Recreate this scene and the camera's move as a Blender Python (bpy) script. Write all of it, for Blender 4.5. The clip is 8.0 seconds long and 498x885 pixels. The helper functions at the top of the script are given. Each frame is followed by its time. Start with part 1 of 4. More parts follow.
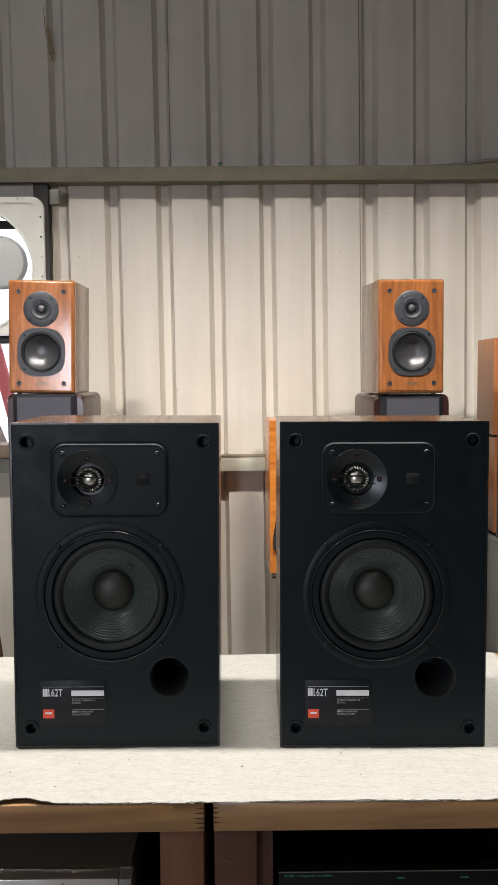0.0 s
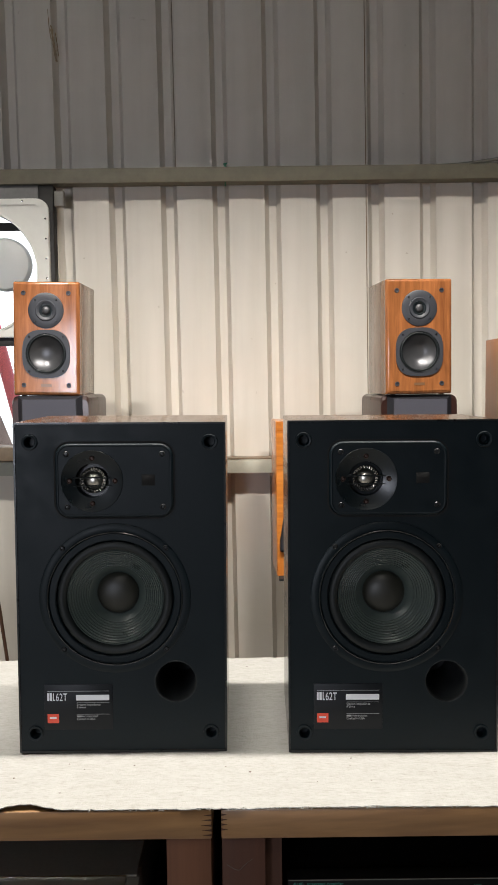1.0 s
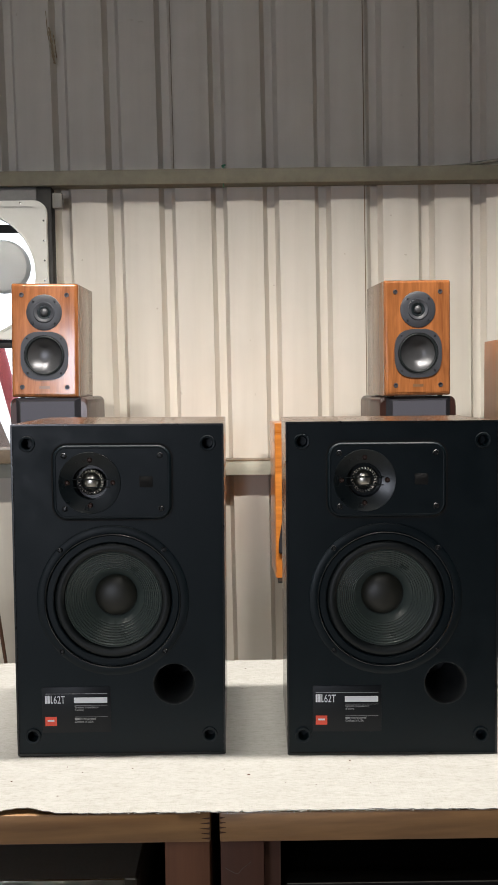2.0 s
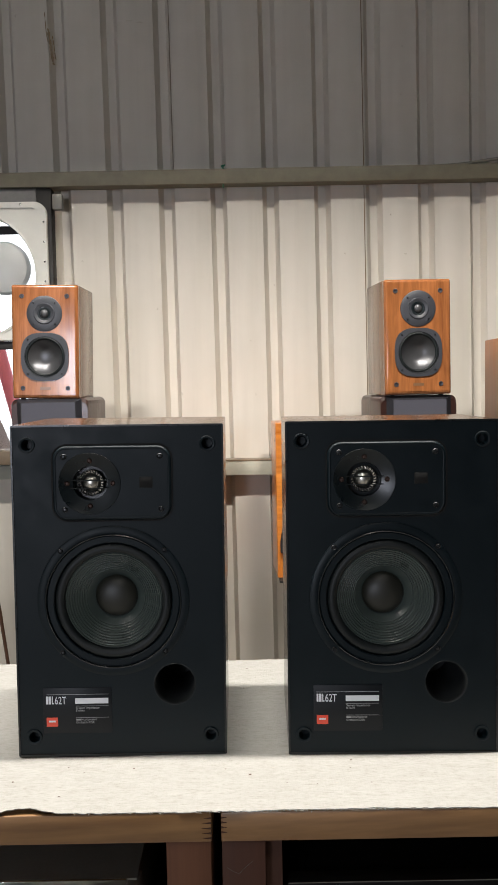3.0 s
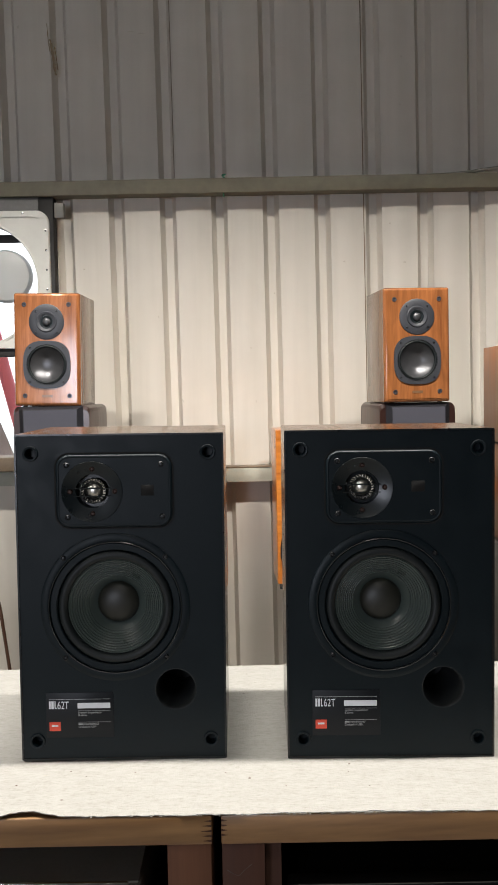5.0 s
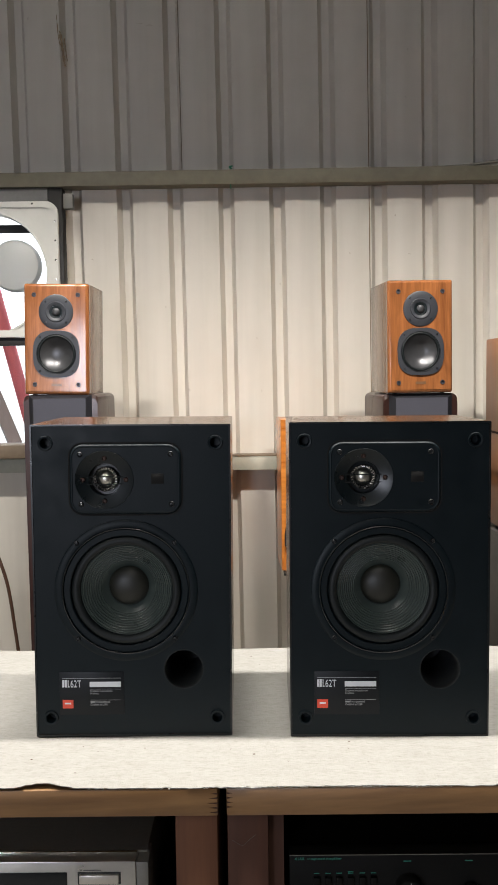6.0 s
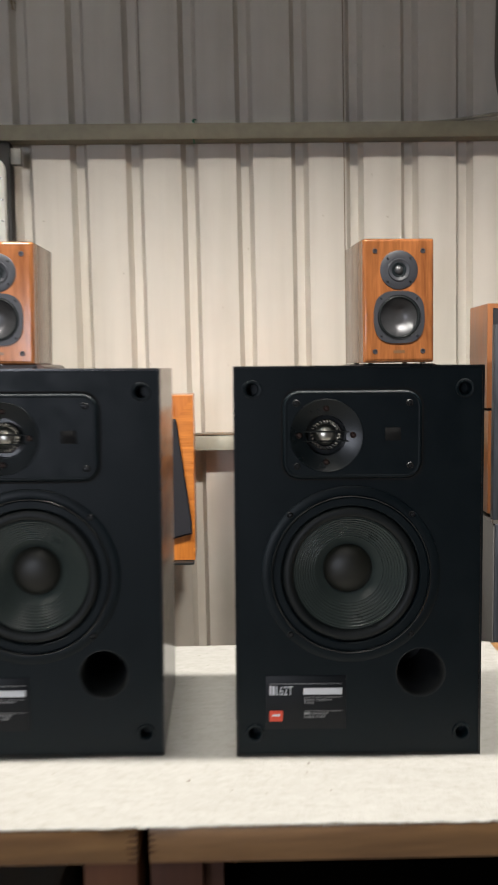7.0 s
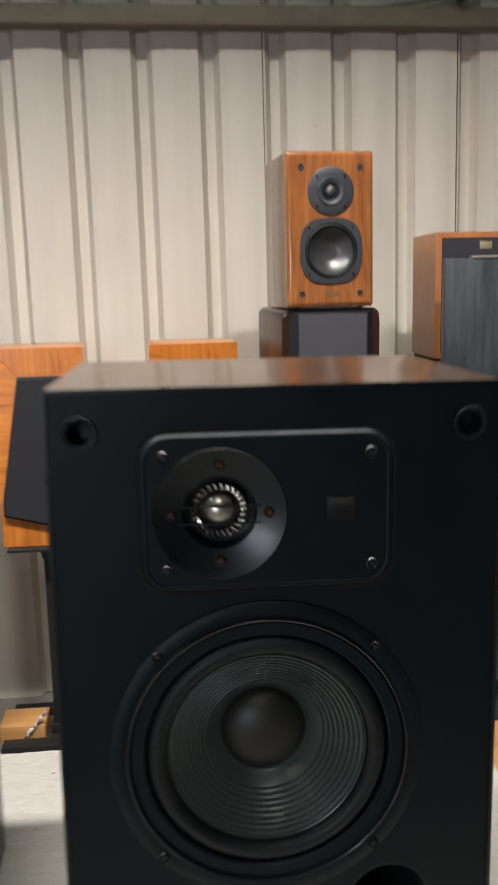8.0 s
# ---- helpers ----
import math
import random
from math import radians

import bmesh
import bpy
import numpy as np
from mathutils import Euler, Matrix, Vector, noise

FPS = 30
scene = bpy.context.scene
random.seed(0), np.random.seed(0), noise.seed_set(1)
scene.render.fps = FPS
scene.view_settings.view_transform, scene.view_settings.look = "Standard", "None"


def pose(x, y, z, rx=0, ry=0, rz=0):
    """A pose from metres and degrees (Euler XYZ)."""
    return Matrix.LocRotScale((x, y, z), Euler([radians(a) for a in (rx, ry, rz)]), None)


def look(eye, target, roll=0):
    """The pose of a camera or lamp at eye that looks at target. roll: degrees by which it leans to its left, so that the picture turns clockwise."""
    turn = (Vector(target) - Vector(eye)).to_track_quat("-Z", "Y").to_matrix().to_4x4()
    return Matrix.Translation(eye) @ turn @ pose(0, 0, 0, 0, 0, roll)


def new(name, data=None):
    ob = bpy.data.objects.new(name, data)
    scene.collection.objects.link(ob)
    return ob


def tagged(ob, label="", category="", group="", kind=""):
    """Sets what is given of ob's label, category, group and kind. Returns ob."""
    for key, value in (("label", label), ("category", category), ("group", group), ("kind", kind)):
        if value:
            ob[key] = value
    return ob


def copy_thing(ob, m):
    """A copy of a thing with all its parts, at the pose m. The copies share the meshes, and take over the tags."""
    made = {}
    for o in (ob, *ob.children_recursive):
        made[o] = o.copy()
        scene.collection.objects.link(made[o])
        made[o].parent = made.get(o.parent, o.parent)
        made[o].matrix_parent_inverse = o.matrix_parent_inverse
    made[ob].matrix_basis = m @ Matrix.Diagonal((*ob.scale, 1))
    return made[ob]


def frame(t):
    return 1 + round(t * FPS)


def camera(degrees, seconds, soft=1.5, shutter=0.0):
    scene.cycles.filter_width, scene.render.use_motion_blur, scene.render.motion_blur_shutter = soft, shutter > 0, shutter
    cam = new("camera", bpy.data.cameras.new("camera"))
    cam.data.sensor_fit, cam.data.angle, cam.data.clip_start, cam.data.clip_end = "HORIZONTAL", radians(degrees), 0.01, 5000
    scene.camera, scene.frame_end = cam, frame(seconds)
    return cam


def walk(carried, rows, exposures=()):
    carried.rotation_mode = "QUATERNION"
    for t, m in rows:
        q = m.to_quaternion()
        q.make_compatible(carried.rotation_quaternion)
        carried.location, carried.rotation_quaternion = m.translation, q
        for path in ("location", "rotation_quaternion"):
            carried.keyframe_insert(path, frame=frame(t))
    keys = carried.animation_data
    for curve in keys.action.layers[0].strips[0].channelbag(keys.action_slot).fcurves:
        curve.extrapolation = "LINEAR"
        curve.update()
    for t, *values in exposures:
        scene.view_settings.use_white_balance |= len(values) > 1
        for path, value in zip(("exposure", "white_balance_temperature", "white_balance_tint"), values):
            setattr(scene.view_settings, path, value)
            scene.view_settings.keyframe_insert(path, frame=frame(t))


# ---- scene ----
cam = camera(31.82, 8.0, shutter=0.5)
# seconds, x, y, z, yaw, pitch, roll
ROWS = [
    (0.0, 0.0000, 0.0000, 1.2583, -0.377, -4.367, 0.449),
    (0.5, 0.0021, 0.0162, 1.2520, -0.222, -4.190, 0.572),
    (1.0, -0.0011, 0.0199, 1.2517, 0.003, -4.150, 0.690),
    (1.5, -0.0010, 0.0232, 1.2509, -0.079, -4.017, 0.640),
    (3.0, 0.0031, 0.0226, 1.2505, 0.032, -4.016, 1.084),
    (3.5, 0.0039, 0.0190, 1.2519, 0.001, -3.652, 1.055),
    (4.0, 0.0062, 0.0183, 1.2524, -0.030, -3.476, 1.075),
    (4.5, 0.0057, 0.0194, 1.2526, -0.013, -3.448, 1.173),
    (6.0, 0.0029, -0.0445, 1.2638, 0.416, -4.449, 0.778),
    (6.5, 0.0142, -0.0228, 1.2565, 0.132, -4.742, 0.407),
    (6.8, 0.0282, 0.0890, 1.2274, -0.422, -4.952, 0.421),
    (7.0, 0.0515, 0.1935, 1.1969, -0.873, -5.001, 0.723),
    (7.2, 0.0736, 0.3073, 1.1896, -1.509, -5.077, 1.472),
    (7.3, 0.0764, 0.3374, 1.2095, -2.255, -5.321, 1.284),
    (7.4, 0.0821, 0.3834, 1.2375, -2.838, -5.795, 1.708),
    (7.5, 0.0820, 0.4289, 1.2650, -3.639, -6.604, 1.845),
    (7.6, 0.0864, 0.4561, 1.2862, -4.189, -7.617, 1.883),
    (7.7, 0.0926, 0.4974, 1.2932, -4.710, -8.417, 1.766),
    (7.8, 0.0995, 0.5381, 1.2914, -5.144, -9.164, 1.593),
    (7.9, 0.1115, 0.5939, 1.2770, -5.406, -9.825, 1.336),
    (8.0, 0.1206, 0.6518, 1.2553, -5.746, -10.236, 1.143),
]
walk(cam, [(t, pose(x, y, z, 90 + pitch, roll, yaw)) for t, x, y, z, yaw, pitch, roll in ROWS], [(0.0, 0.04), (7.2, 0.03), (7.6, -0.04), (8.0, -0.17)])

# ---------------------------------------------------------------- light
world = bpy.data.worlds.new("world")
scene.world = world
world.use_nodes = True
wn = world.node_tree
sky = wn.nodes.new("ShaderNodeTexSky")
sky.sky_type, sky.sun_disc, sky.sun_elevation, sky.sun_rotation = "NISHITA", False, radians(40), radians(20)
wn.nodes["Background"].inputs["Strength"].default_value = 0.15
wn.links.new(sky.outputs[0], wn.nodes["Background"].inputs["Color"])


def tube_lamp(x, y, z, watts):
    """The light of an unseen short tube that lies along x in its shade and shines down."""
    data = bpy.data.lights.new("unseen_lamp", "AREA")
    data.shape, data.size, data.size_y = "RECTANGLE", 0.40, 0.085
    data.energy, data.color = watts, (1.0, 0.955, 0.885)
    new("unseen_lamp", data).matrix_world = pose(x, y, z)


# unseen shaded lamps hung in rows, last two added fill: x, y, z, watts
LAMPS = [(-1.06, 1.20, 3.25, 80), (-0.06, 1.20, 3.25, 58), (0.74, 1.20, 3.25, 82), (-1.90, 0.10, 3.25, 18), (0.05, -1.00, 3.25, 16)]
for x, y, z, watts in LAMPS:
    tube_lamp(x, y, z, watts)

# Added cool lamp for unseen daylight behind the camera; the wall there stays closed
daylight_lamp = bpy.data.lights.new("added_daylight", "AREA")
daylight_lamp.shape, daylight_lamp.size, daylight_lamp.size_y = "RECTANGLE", 1.0, 0.85
daylight_lamp.energy, daylight_lamp.color = 55, (0.84, 0.88, 1.0)
new("added_daylight", daylight_lamp).matrix_world = look((-1.55, -3.18, 1.33), (-1.55, 2.0, 1.33))


# ---------------------------------------------------------------- materials
def nodes_of(name):
    m = bpy.data.materials.new(name)
    m.use_nodes = True
    t = m.node_tree
    return m, t, t.nodes["Principled BSDF"]


def mapped(t, scale=(1, 1, 1), which="Object"):
    tc, mp = t.nodes.new("ShaderNodeTexCoord"), t.nodes.new("ShaderNodeMapping")
    mp.inputs["Scale"].default_value = scale
    t.links.new(tc.outputs[which], mp.inputs["Vector"])
    return mp.outputs["Vector"]


def noise_of(t, vec, scale, detail=5.0, rough=0.6, distortion=0.0):
    n = t.nodes.new("ShaderNodeTexNoise")
    n.inputs["Scale"].default_value, n.inputs["Detail"].default_value = scale, detail
    n.inputs["Roughness"].default_value, n.inputs["Distortion"].default_value = rough, distortion
    t.links.new(vec, n.inputs["Vector"])
    return n.outputs["Fac"]


def ramp_of(t, fac, stops):
    r = t.nodes.new("ShaderNodeValToRGB")
    els = r.color_ramp.elements
    while len(els) < len(stops):
        els.new(0.5)
    for e, (p, c) in zip(els, stops):
        e.position, e.color = p, (*c, 1.0)
    t.links.new(fac, r.inputs["Fac"])
    return r.outputs["Color"]


def blend(t, fac, a, b, kind="MIX"):
    m = t.nodes.new("ShaderNodeMix")
    m.data_type, m.blend_type = "RGBA", kind
    for sock, v in ((m.inputs[0], fac), (m.inputs[6], a), (m.inputs[7], b)):
        if isinstance(v, (int, float)):
            sock.default_value = v
        elif isinstance(v, tuple):
            sock.default_value = (*v, 1.0)
        else:
            t.links.new(v, sock)
    return m.outputs[2]


def bump(t, p, height, strength, distance=0.002):
    b = t.nodes.new("ShaderNodeBump")
    b.inputs["Strength"].default_value, b.inputs["Distance"].default_value = strength, distance
    t.links.new(height, b.inputs["Height"])
    t.links.new(b.outputs["Normal"], p.inputs["Normal"])


def scalar_ramp(t, fac, a, b):
    m = t.nodes.new("ShaderNodeMapRange")
    m.inputs["From Min"].default_value, m.inputs["From Max"].default_value = 0.3, 0.7
    m.inputs["To Min"].default_value, m.inputs["To Max"].default_value = a, b
    t.links.new(fac, m.inputs["Value"])
    return m.outputs["Result"]


def plain(name, c, rough=0.5, metal=0.0, var=0.12, scale=40.0, relief=0.0, coat=0.0, spec=0.5):
    m, t, p = nodes_of(name)
    v = mapped(t)
    n1, n2 = noise_of(t, v, scale), noise_of(t, v, scale * 0.12, 3)
    lo, hi = tuple(k * (1 - var) for k in c), tuple(min(1, k * (1 + var)) for k in c)
    col = blend(t, 0.5, ramp_of(t, n1, [(0.3, lo), (0.7, hi)]), ramp_of(t, n2, [(0.3, lo), (0.7, hi)]))
    t.links.new(col, p.inputs["Base Color"])
    p.inputs["Metallic"].default_value = metal
    p.inputs["Coat Weight"].default_value = coat
    p.inputs["Specular IOR Level"].default_value = spec
    t.links.new(scalar_ramp(t, n2, max(0.02, rough * 0.85), min(1, rough * 1.15)), p.inputs["Roughness"])
    if relief:
        bump(t, p, n1, relief, 0.001)
    return m


def wood(name, dark, light, along="z", fine=110.0, rough=0.35, coat=0.0, figure=1.2, spec=0.5, relief=0.08):
    m, t, p = nodes_of(name)
    tight = {"x": (0.05, 1, 1), "y": (1, 0.05, 1), "z": (1, 1, 0.05)}[along]
    wide = {"x": (0.12, 1, 1), "y": (1, 0.12, 1), "z": (1, 1, 0.12)}[along]
    g = noise_of(t, mapped(t, tight), fine, 6, 0.65, 0.4)
    f = noise_of(t, mapped(t, wide), fine * 0.16, 4, 0.55, figure)
    mid = tuple((a + b) / 2 for a, b in zip(dark, light))
    c1 = ramp_of(t, g, [(0.3, dark), (0.52, mid), (0.72, light)])
    c2 = ramp_of(t, f, [(0.32, dark), (0.5, mid), (0.66, light)])
    col = blend(t, 0.55, c1, c2)
    t.links.new(col, p.inputs["Base Color"])
    t.links.new(scalar_ramp(t, f, rough * 0.85, rough * 1.2), p.inputs["Roughness"])
    p.inputs["Coat Weight"].default_value, p.inputs["Coat Roughness"].default_value = coat, 0.08
    p.inputs["Specular IOR Level"].default_value = spec
    bump(t, p, g, relief, 0.0006)
    return m


def sheet_paint():
    m, t, p = nodes_of("cream_sheet_paint")
    streak = noise_of(t, mapped(t, (4, 4, 0.22)), 4.0, 4, 0.6)
    blotch = noise_of(t, mapped(t), 2.2, 4, 0.6, 0.6)
    grit = noise_of(t, mapped(t), 190.0, 3, 0.6)
    speck = noise_of(t, mapped(t, (1, 1, 0.6)), 34.0, 2, 0.5)
    col = ramp_of(t, streak, [(0.25, (0.540, 0.499, 0.437)), (0.5, (0.605, 0.562, 0.497)), (0.8, (0.648, 0.605, 0.540))])
    col = blend(t, 0.35, col, ramp_of(t, blotch, [(0.3, (0.508, 0.470, 0.405)), (0.65, (0.648, 0.605, 0.535))]))
    col = blend(t, ramp_of(t, speck, [(0.77, (0, 0, 0)), (0.80, (0.30, 0.30, 0.30))]), col, (0.28, 0.23, 0.17))
    t.links.new(col, p.inputs["Base Color"])
    t.links.new(scalar_ramp(t, blotch, 0.42, 0.58), p.inputs["Roughness"])
    bump(t, p, grit, 0.06, 0.0006)
    return m


def cloth_weave():
    m, t, p = nodes_of("off_white_woven_cotton")
    warp = noise_of(t, mapped(t, (0.26, 1, 1)), 420.0, 3, 0.7)
    weft = noise_of(t, mapped(t, (1, 0.12, 1)), 520.0, 2, 0.7)
    slub = noise_of(t, mapped(t, (0.28, 1, 1)), 95.0, 4, 0.6)
    stain = noise_of(t, mapped(t), 5.0, 4, 0.6)
    fleck = noise_of(t, mapped(t, (0.5, 1, 1)), 90.0, 2, 0.5)
    col = ramp_of(t, slub, [(0.3, (0.222, 0.215, 0.195)), (0.55, (0.285, 0.278, 0.258)), (0.75, (0.323, 0.315, 0.295))])
    col = blend(t, 0.3, col, ramp_of(t, stain, [(0.3, (0.265, 0.254, 0.230)), (0.6, (0.339, 0.331, 0.315))]))
    col = blend(t, ramp_of(t, fleck, [(0.74, (0, 0, 0)), (0.78, (0.5, 0.5, 0.5))]), col, (0.36, 0.31, 0.24))
    col = blend(t, 0.5, col, ramp_of(t, warp, [(0.28, (0.180, 0.170, 0.148)), (0.5, (0.296, 0.288, 0.269)), (0.75, (0.344, 0.336, 0.318))]))
    col = blend(t, 0.08, col, ramp_of(t, weft, [(0.3, (0.222, 0.212, 0.192)), (0.55, (0.339, 0.330, 0.313))]))
    t.links.new(col, p.inputs["Base Color"])
    p.inputs["Roughness"].default_value = 0.95
    p.inputs["Specular IOR Level"].default_value = 0.15
    bump(t, p, blend(t, 0.5, warp, weft, "ADD"), 0.85, 0.0015)
    return m


def concrete():
    m, t, p = nodes_of("grey_concrete")
    v = mapped(t)
    n = noise_of(t, v, 6.0, 8)
    t.links.new(ramp_of(t, n, [(0.3, (0.13, 0.123, 0.115)), (0.7, (0.20, 0.19, 0.176))]), p.inputs["Base Color"])
    p.inputs["Roughness"].default_value = 0.85
    bump(t, p, noise_of(t, v, 120.0), 0.2, 0.002)
    return m


def glowing(name, c, power):
    m, t, p = nodes_of(name)
    n = noise_of(t, mapped(t, (3, 1, 0.4)), 1.6, 3)
    t.links.new(ramp_of(t, n, [(0.35, tuple(k * 0.72 for k in c)), (0.6, c)]), p.inputs["Emission Color"])
    p.inputs["Emission Strength"].default_value = power
    p.inputs["Base Color"].default_value = (0.2, 0.2, 0.2, 1)
    return m


def clear_glass():
    m, t, p = nodes_of("window_glass")
    p.inputs["Transmission Weight"].default_value, p.inputs["Roughness"].default_value = 1.0, 0.02
    p.inputs["Base Color"].default_value = (0.95, 0.97, 0.97, 1)
    p.inputs["IOR"].default_value = 1.45
    return m


def milky_plastic():
    m, t, p = nodes_of("translucent_grey_plastic")
    p.inputs["Base Color"].default_value = (0.5, 0.5, 0.48, 1)
    p.inputs["Roughness"].default_value = 0.35
    p.inputs["Transmission Weight"].default_value = 0.35
    return m


M_SHEET, M_CLOTH, M_CONC = sheet_paint(), cloth_weave(), concrete()
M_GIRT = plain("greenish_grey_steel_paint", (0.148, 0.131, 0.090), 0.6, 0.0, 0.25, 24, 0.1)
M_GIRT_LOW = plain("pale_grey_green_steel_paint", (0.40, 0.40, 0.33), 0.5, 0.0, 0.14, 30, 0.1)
M_SILLWOOD = plain("brown_sill_paint", (0.17, 0.125, 0.08), 0.5, 0, 0.2, 50)
M_ROOM = plain("dull_grey_wall_paint", (0.085, 0.08, 0.077), 0.8, 0, 0.1, 20, 0.1)
M_CEIL = plain("grey_ceiling_paint", (0.10, 0.095, 0.09), 0.85, 0, 0.1, 20)
M_VINYL = plain("black_vinyl_baffle", (0.0028, 0.0070, 0.0096), 0.45, 0, 0.15, 260, 0.10, 0.0, 0.20)
M_BLACK = plain("black_moulded_plastic", (0.005, 0.0085, 0.0100), 0.30, 0, 0.05, 300, 0.015)
M_BLACK_GLOSS = plain("glossy_black_plastic", (0.008, 0.010, 0.011), 0.16, 0, 0.1, 120)
M_AMP = plain("dull_black_lacquer", (0.0035, 0.0035, 0.0033), 0.55, 0, 0.1, 150, 0.0, 0.0, 0.12)
M_SATIN = plain("satin_black_frame", (0.018, 0.018, 0.022), 0.36, 0, 0.1, 120)
M_DEEP = plain("matt_black_inside", (0.004, 0.004, 0.004), 0.9, 0, 0.1, 60)
M_PORT = plain("dull_black_port_lining", (0.011, 0.013, 0.014), 0.6, 0, 0.1, 120)
M_RUBBER = plain("black_rubber_surround", (0.006, 0.0085, 0.0092), 0.48, 0, 0.15, 160, 0.0, 0.0, 0.3)
M_CONE = plain("charcoal_laminated_cone", (0.042, 0.055, 0.051), 0.32, 0.0, 0.05, 220, 0.02)
M_CAP = plain("olive_black_dust_cap", (0.012, 0.012, 0.008), 0.5, 0.0, 0.2, 120, 0.08)
M_SCREW = plain("blackened_steel", (0.022, 0.023, 0.024), 0.38, 0.4, 0.2, 300)
M_RUST = plain("rusty_brown_steel", (0.055, 0.032, 0.026), 0.55, 0.5, 0.3, 300)
M_TITAN = plain("titanium", (0.62, 0.60, 0.54), 0.3, 1.0, 0.1, 200)
M_CHROME = plain("bright_metal", (0.78, 0.78, 0.76), 0.14, 1.0, 0.05, 200)
M_WALNUT = wood("dark_walnut_veneer", (0.024, 0.013, 0.008), (0.068, 0.035, 0.020), "y", 150, 0.17, 0.0, 1.0, 0.30, 0.012)
M_CHERRY = wood("lacquered_cherry_veneer", (0.165, 0.056, 0.019), (0.37, 0.138, 0.046), "z", 210, 0.16, 0.35, 1.6, 0.5, 0.02)
M_CHERRY_SIDE = wood("lacquered_cherry_side", (0.150, 0.082, 0.043), (0.185, 0.102, 0.055), "z", 130, 0.22, 0.5, 0.8, 0.5, 0.01)
M_ROSE = wood("dark_rosewood_veneer", (0.013, 0.006, 0.005), (0.042, 0.017, 0.013), "z", 140, 0.3, 0.2, 1.4)
M_FLAME = wood("orange_figured_maple", (0.34, 0.088, 0.011), (0.74, 0.27, 0.046), "x", 75, 0.3, 0.5, 3.2)
M_FLAME_TOP = wood("orange_cross_figured_maple", (0.34, 0.090, 0.012), (0.68, 0.235, 0.040), "z", 80, 0.3, 0.5, 2.6)
M_TEAK = wood("orange_brown_teak_veneer", (0.28, 0.100, 0.038), (0.45, 0.180, 0.068), "z", 120, 0.4, 0.15, 1.0)
M_BENCH = wood("worn_honey_hardwood", (0.125, 0.058, 0.020), (0.335, 0.180, 0.066), "x", 50, 0.45, 0.1, 3.4)
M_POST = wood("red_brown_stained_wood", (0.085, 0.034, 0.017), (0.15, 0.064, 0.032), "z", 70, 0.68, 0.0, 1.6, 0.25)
M_POST_DARK = wood("dark_brown_stain_and_shade_wood", (0.040, 0.017, 0.011), (0.075, 0.032, 0.020), "z", 70, 0.68, 0.0, 1.6, 0.25)
M_PINE = wood("raw_orange_pine", (0.42, 0.20, 0.065), (0.62, 0.33, 0.125), "x", 60, 0.6, 0.0, 2.0)
M_ASH = wood("black_stained_ash", (0.018, 0.021, 0.027), (0.056, 0.064, 0.079), "z", 240, 0.45, 0.0, 1.0)
M_GREY_SIDE = plain("grey_black_vinyl", (0.125, 0.12, 0.115), 0.5, 0, 0.15, 80, 0.08)
M_GRILLE = plain("charcoal_grille_cloth", (0.025, 0.025, 0.030), 0.9, 0, 0.15, 700, 0.3, 0, 0.2)
M_GRILLE_GREY = plain("slate_grille_cloth", (0.058, 0.058, 0.074), 0.75, 0, 0.12, 500, 0.2, 0, 0.3)
M_SLATE = plain("slate_grey_moulding", (0.034, 0.036, 0.043), 0.42, 0, 0.1, 300, 0.05)
M_POLYCONE = plain("metallic_grey_polymer_cone", (0.085, 0.085, 0.090), 0.36, 0.6, 0.1, 120)
M_STEEL_BLACK = plain("black_powder_coat", (0.012, 0.012, 0.012), 0.5, 0, 0.15, 200, 0.05)
M_WHITE_PL = plain("white_plastic_panel", (0.62, 0.61, 0.56), 0.4, 0, 0.06, 30)
M_FRAME = plain("dark_bronze_frame", (0.012, 0.0105, 0.009), 0.65, 0.0, 0.15, 80)
M_WHITE_PRINT = plain("white_print", (0.68, 0.70, 0.74), 0.6, 0, 0.04, 90)
M_GREY_PRINT = plain("grey_print", (0.34, 0.35, 0.36), 0.6, 0, 0.05, 90)
M_RED = plain("orange_red_print", (0.72, 0.075, 0.035), 0.5, 0, 0.05, 90)
M_TEAL = plain("teal_print", (0.015, 0.16, 0.12), 0.6, 0, 0.1, 90)
M_PLATE = plain("satin_black_label", (0.008, 0.0095, 0.012), 0.45, 0, 0.1, 150, 0.0, 0.0, 0.2)
M_SILVER = plain("brushed_silver_panel", (0.56, 0.54, 0.50), 0.32, 0.85, 0.06, 300)
M_TOPMETAL = plain("grey_brown_steel_cover", (0.15, 0.143, 0.125), 0.45, 0.2, 0.12, 220, 0.06)
M_GOLD = plain("pale_brass_badge", (0.58, 0.50, 0.30), 0.35, 0.7, 0.1, 200)
M_GREEN = plain("green_wire", (0.015, 0.14, 0.075), 0.5, 0, 0.1, 100)
M_CABLE = plain("grey_cable_sheath", (0.15, 0.14, 0.115), 0.5, 0, 0.1, 100)
M_BROWN_CABLE = plain("brown_cable_sheath", (0.075, 0.036, 0.020), 0.5, 0, 0.1, 100)
M_LAP = plain("dirty_sheet_edge", (0.155, 0.105, 0.055), 0.7, 0, 0.4, 90)
M_STAIN = plain("rusty_brown_stain", (0.27, 0.205, 0.125), 0.7, 0, 0.4, 90)
M_SCUFF = plain("brown_scuff", (0.46, 0.41, 0.335), 0.7, 0, 0.3, 90)
M_REDPIPE = plain("red_painted_pipe", (0.86, 0.19, 0.20), 0.5, 0, 0.1, 20)
M_OLDWOOD = wood("weathered_timber", (0.38, 0.29, 0.26), (0.58, 0.46, 0.42), "z", 40, 0.7)
M_GLASS, M_MILKY = clear_glass(), milky_plastic()
M_OUT = glowing("bright_daylight", (0.93, 0.96, 1.0), 2.2)
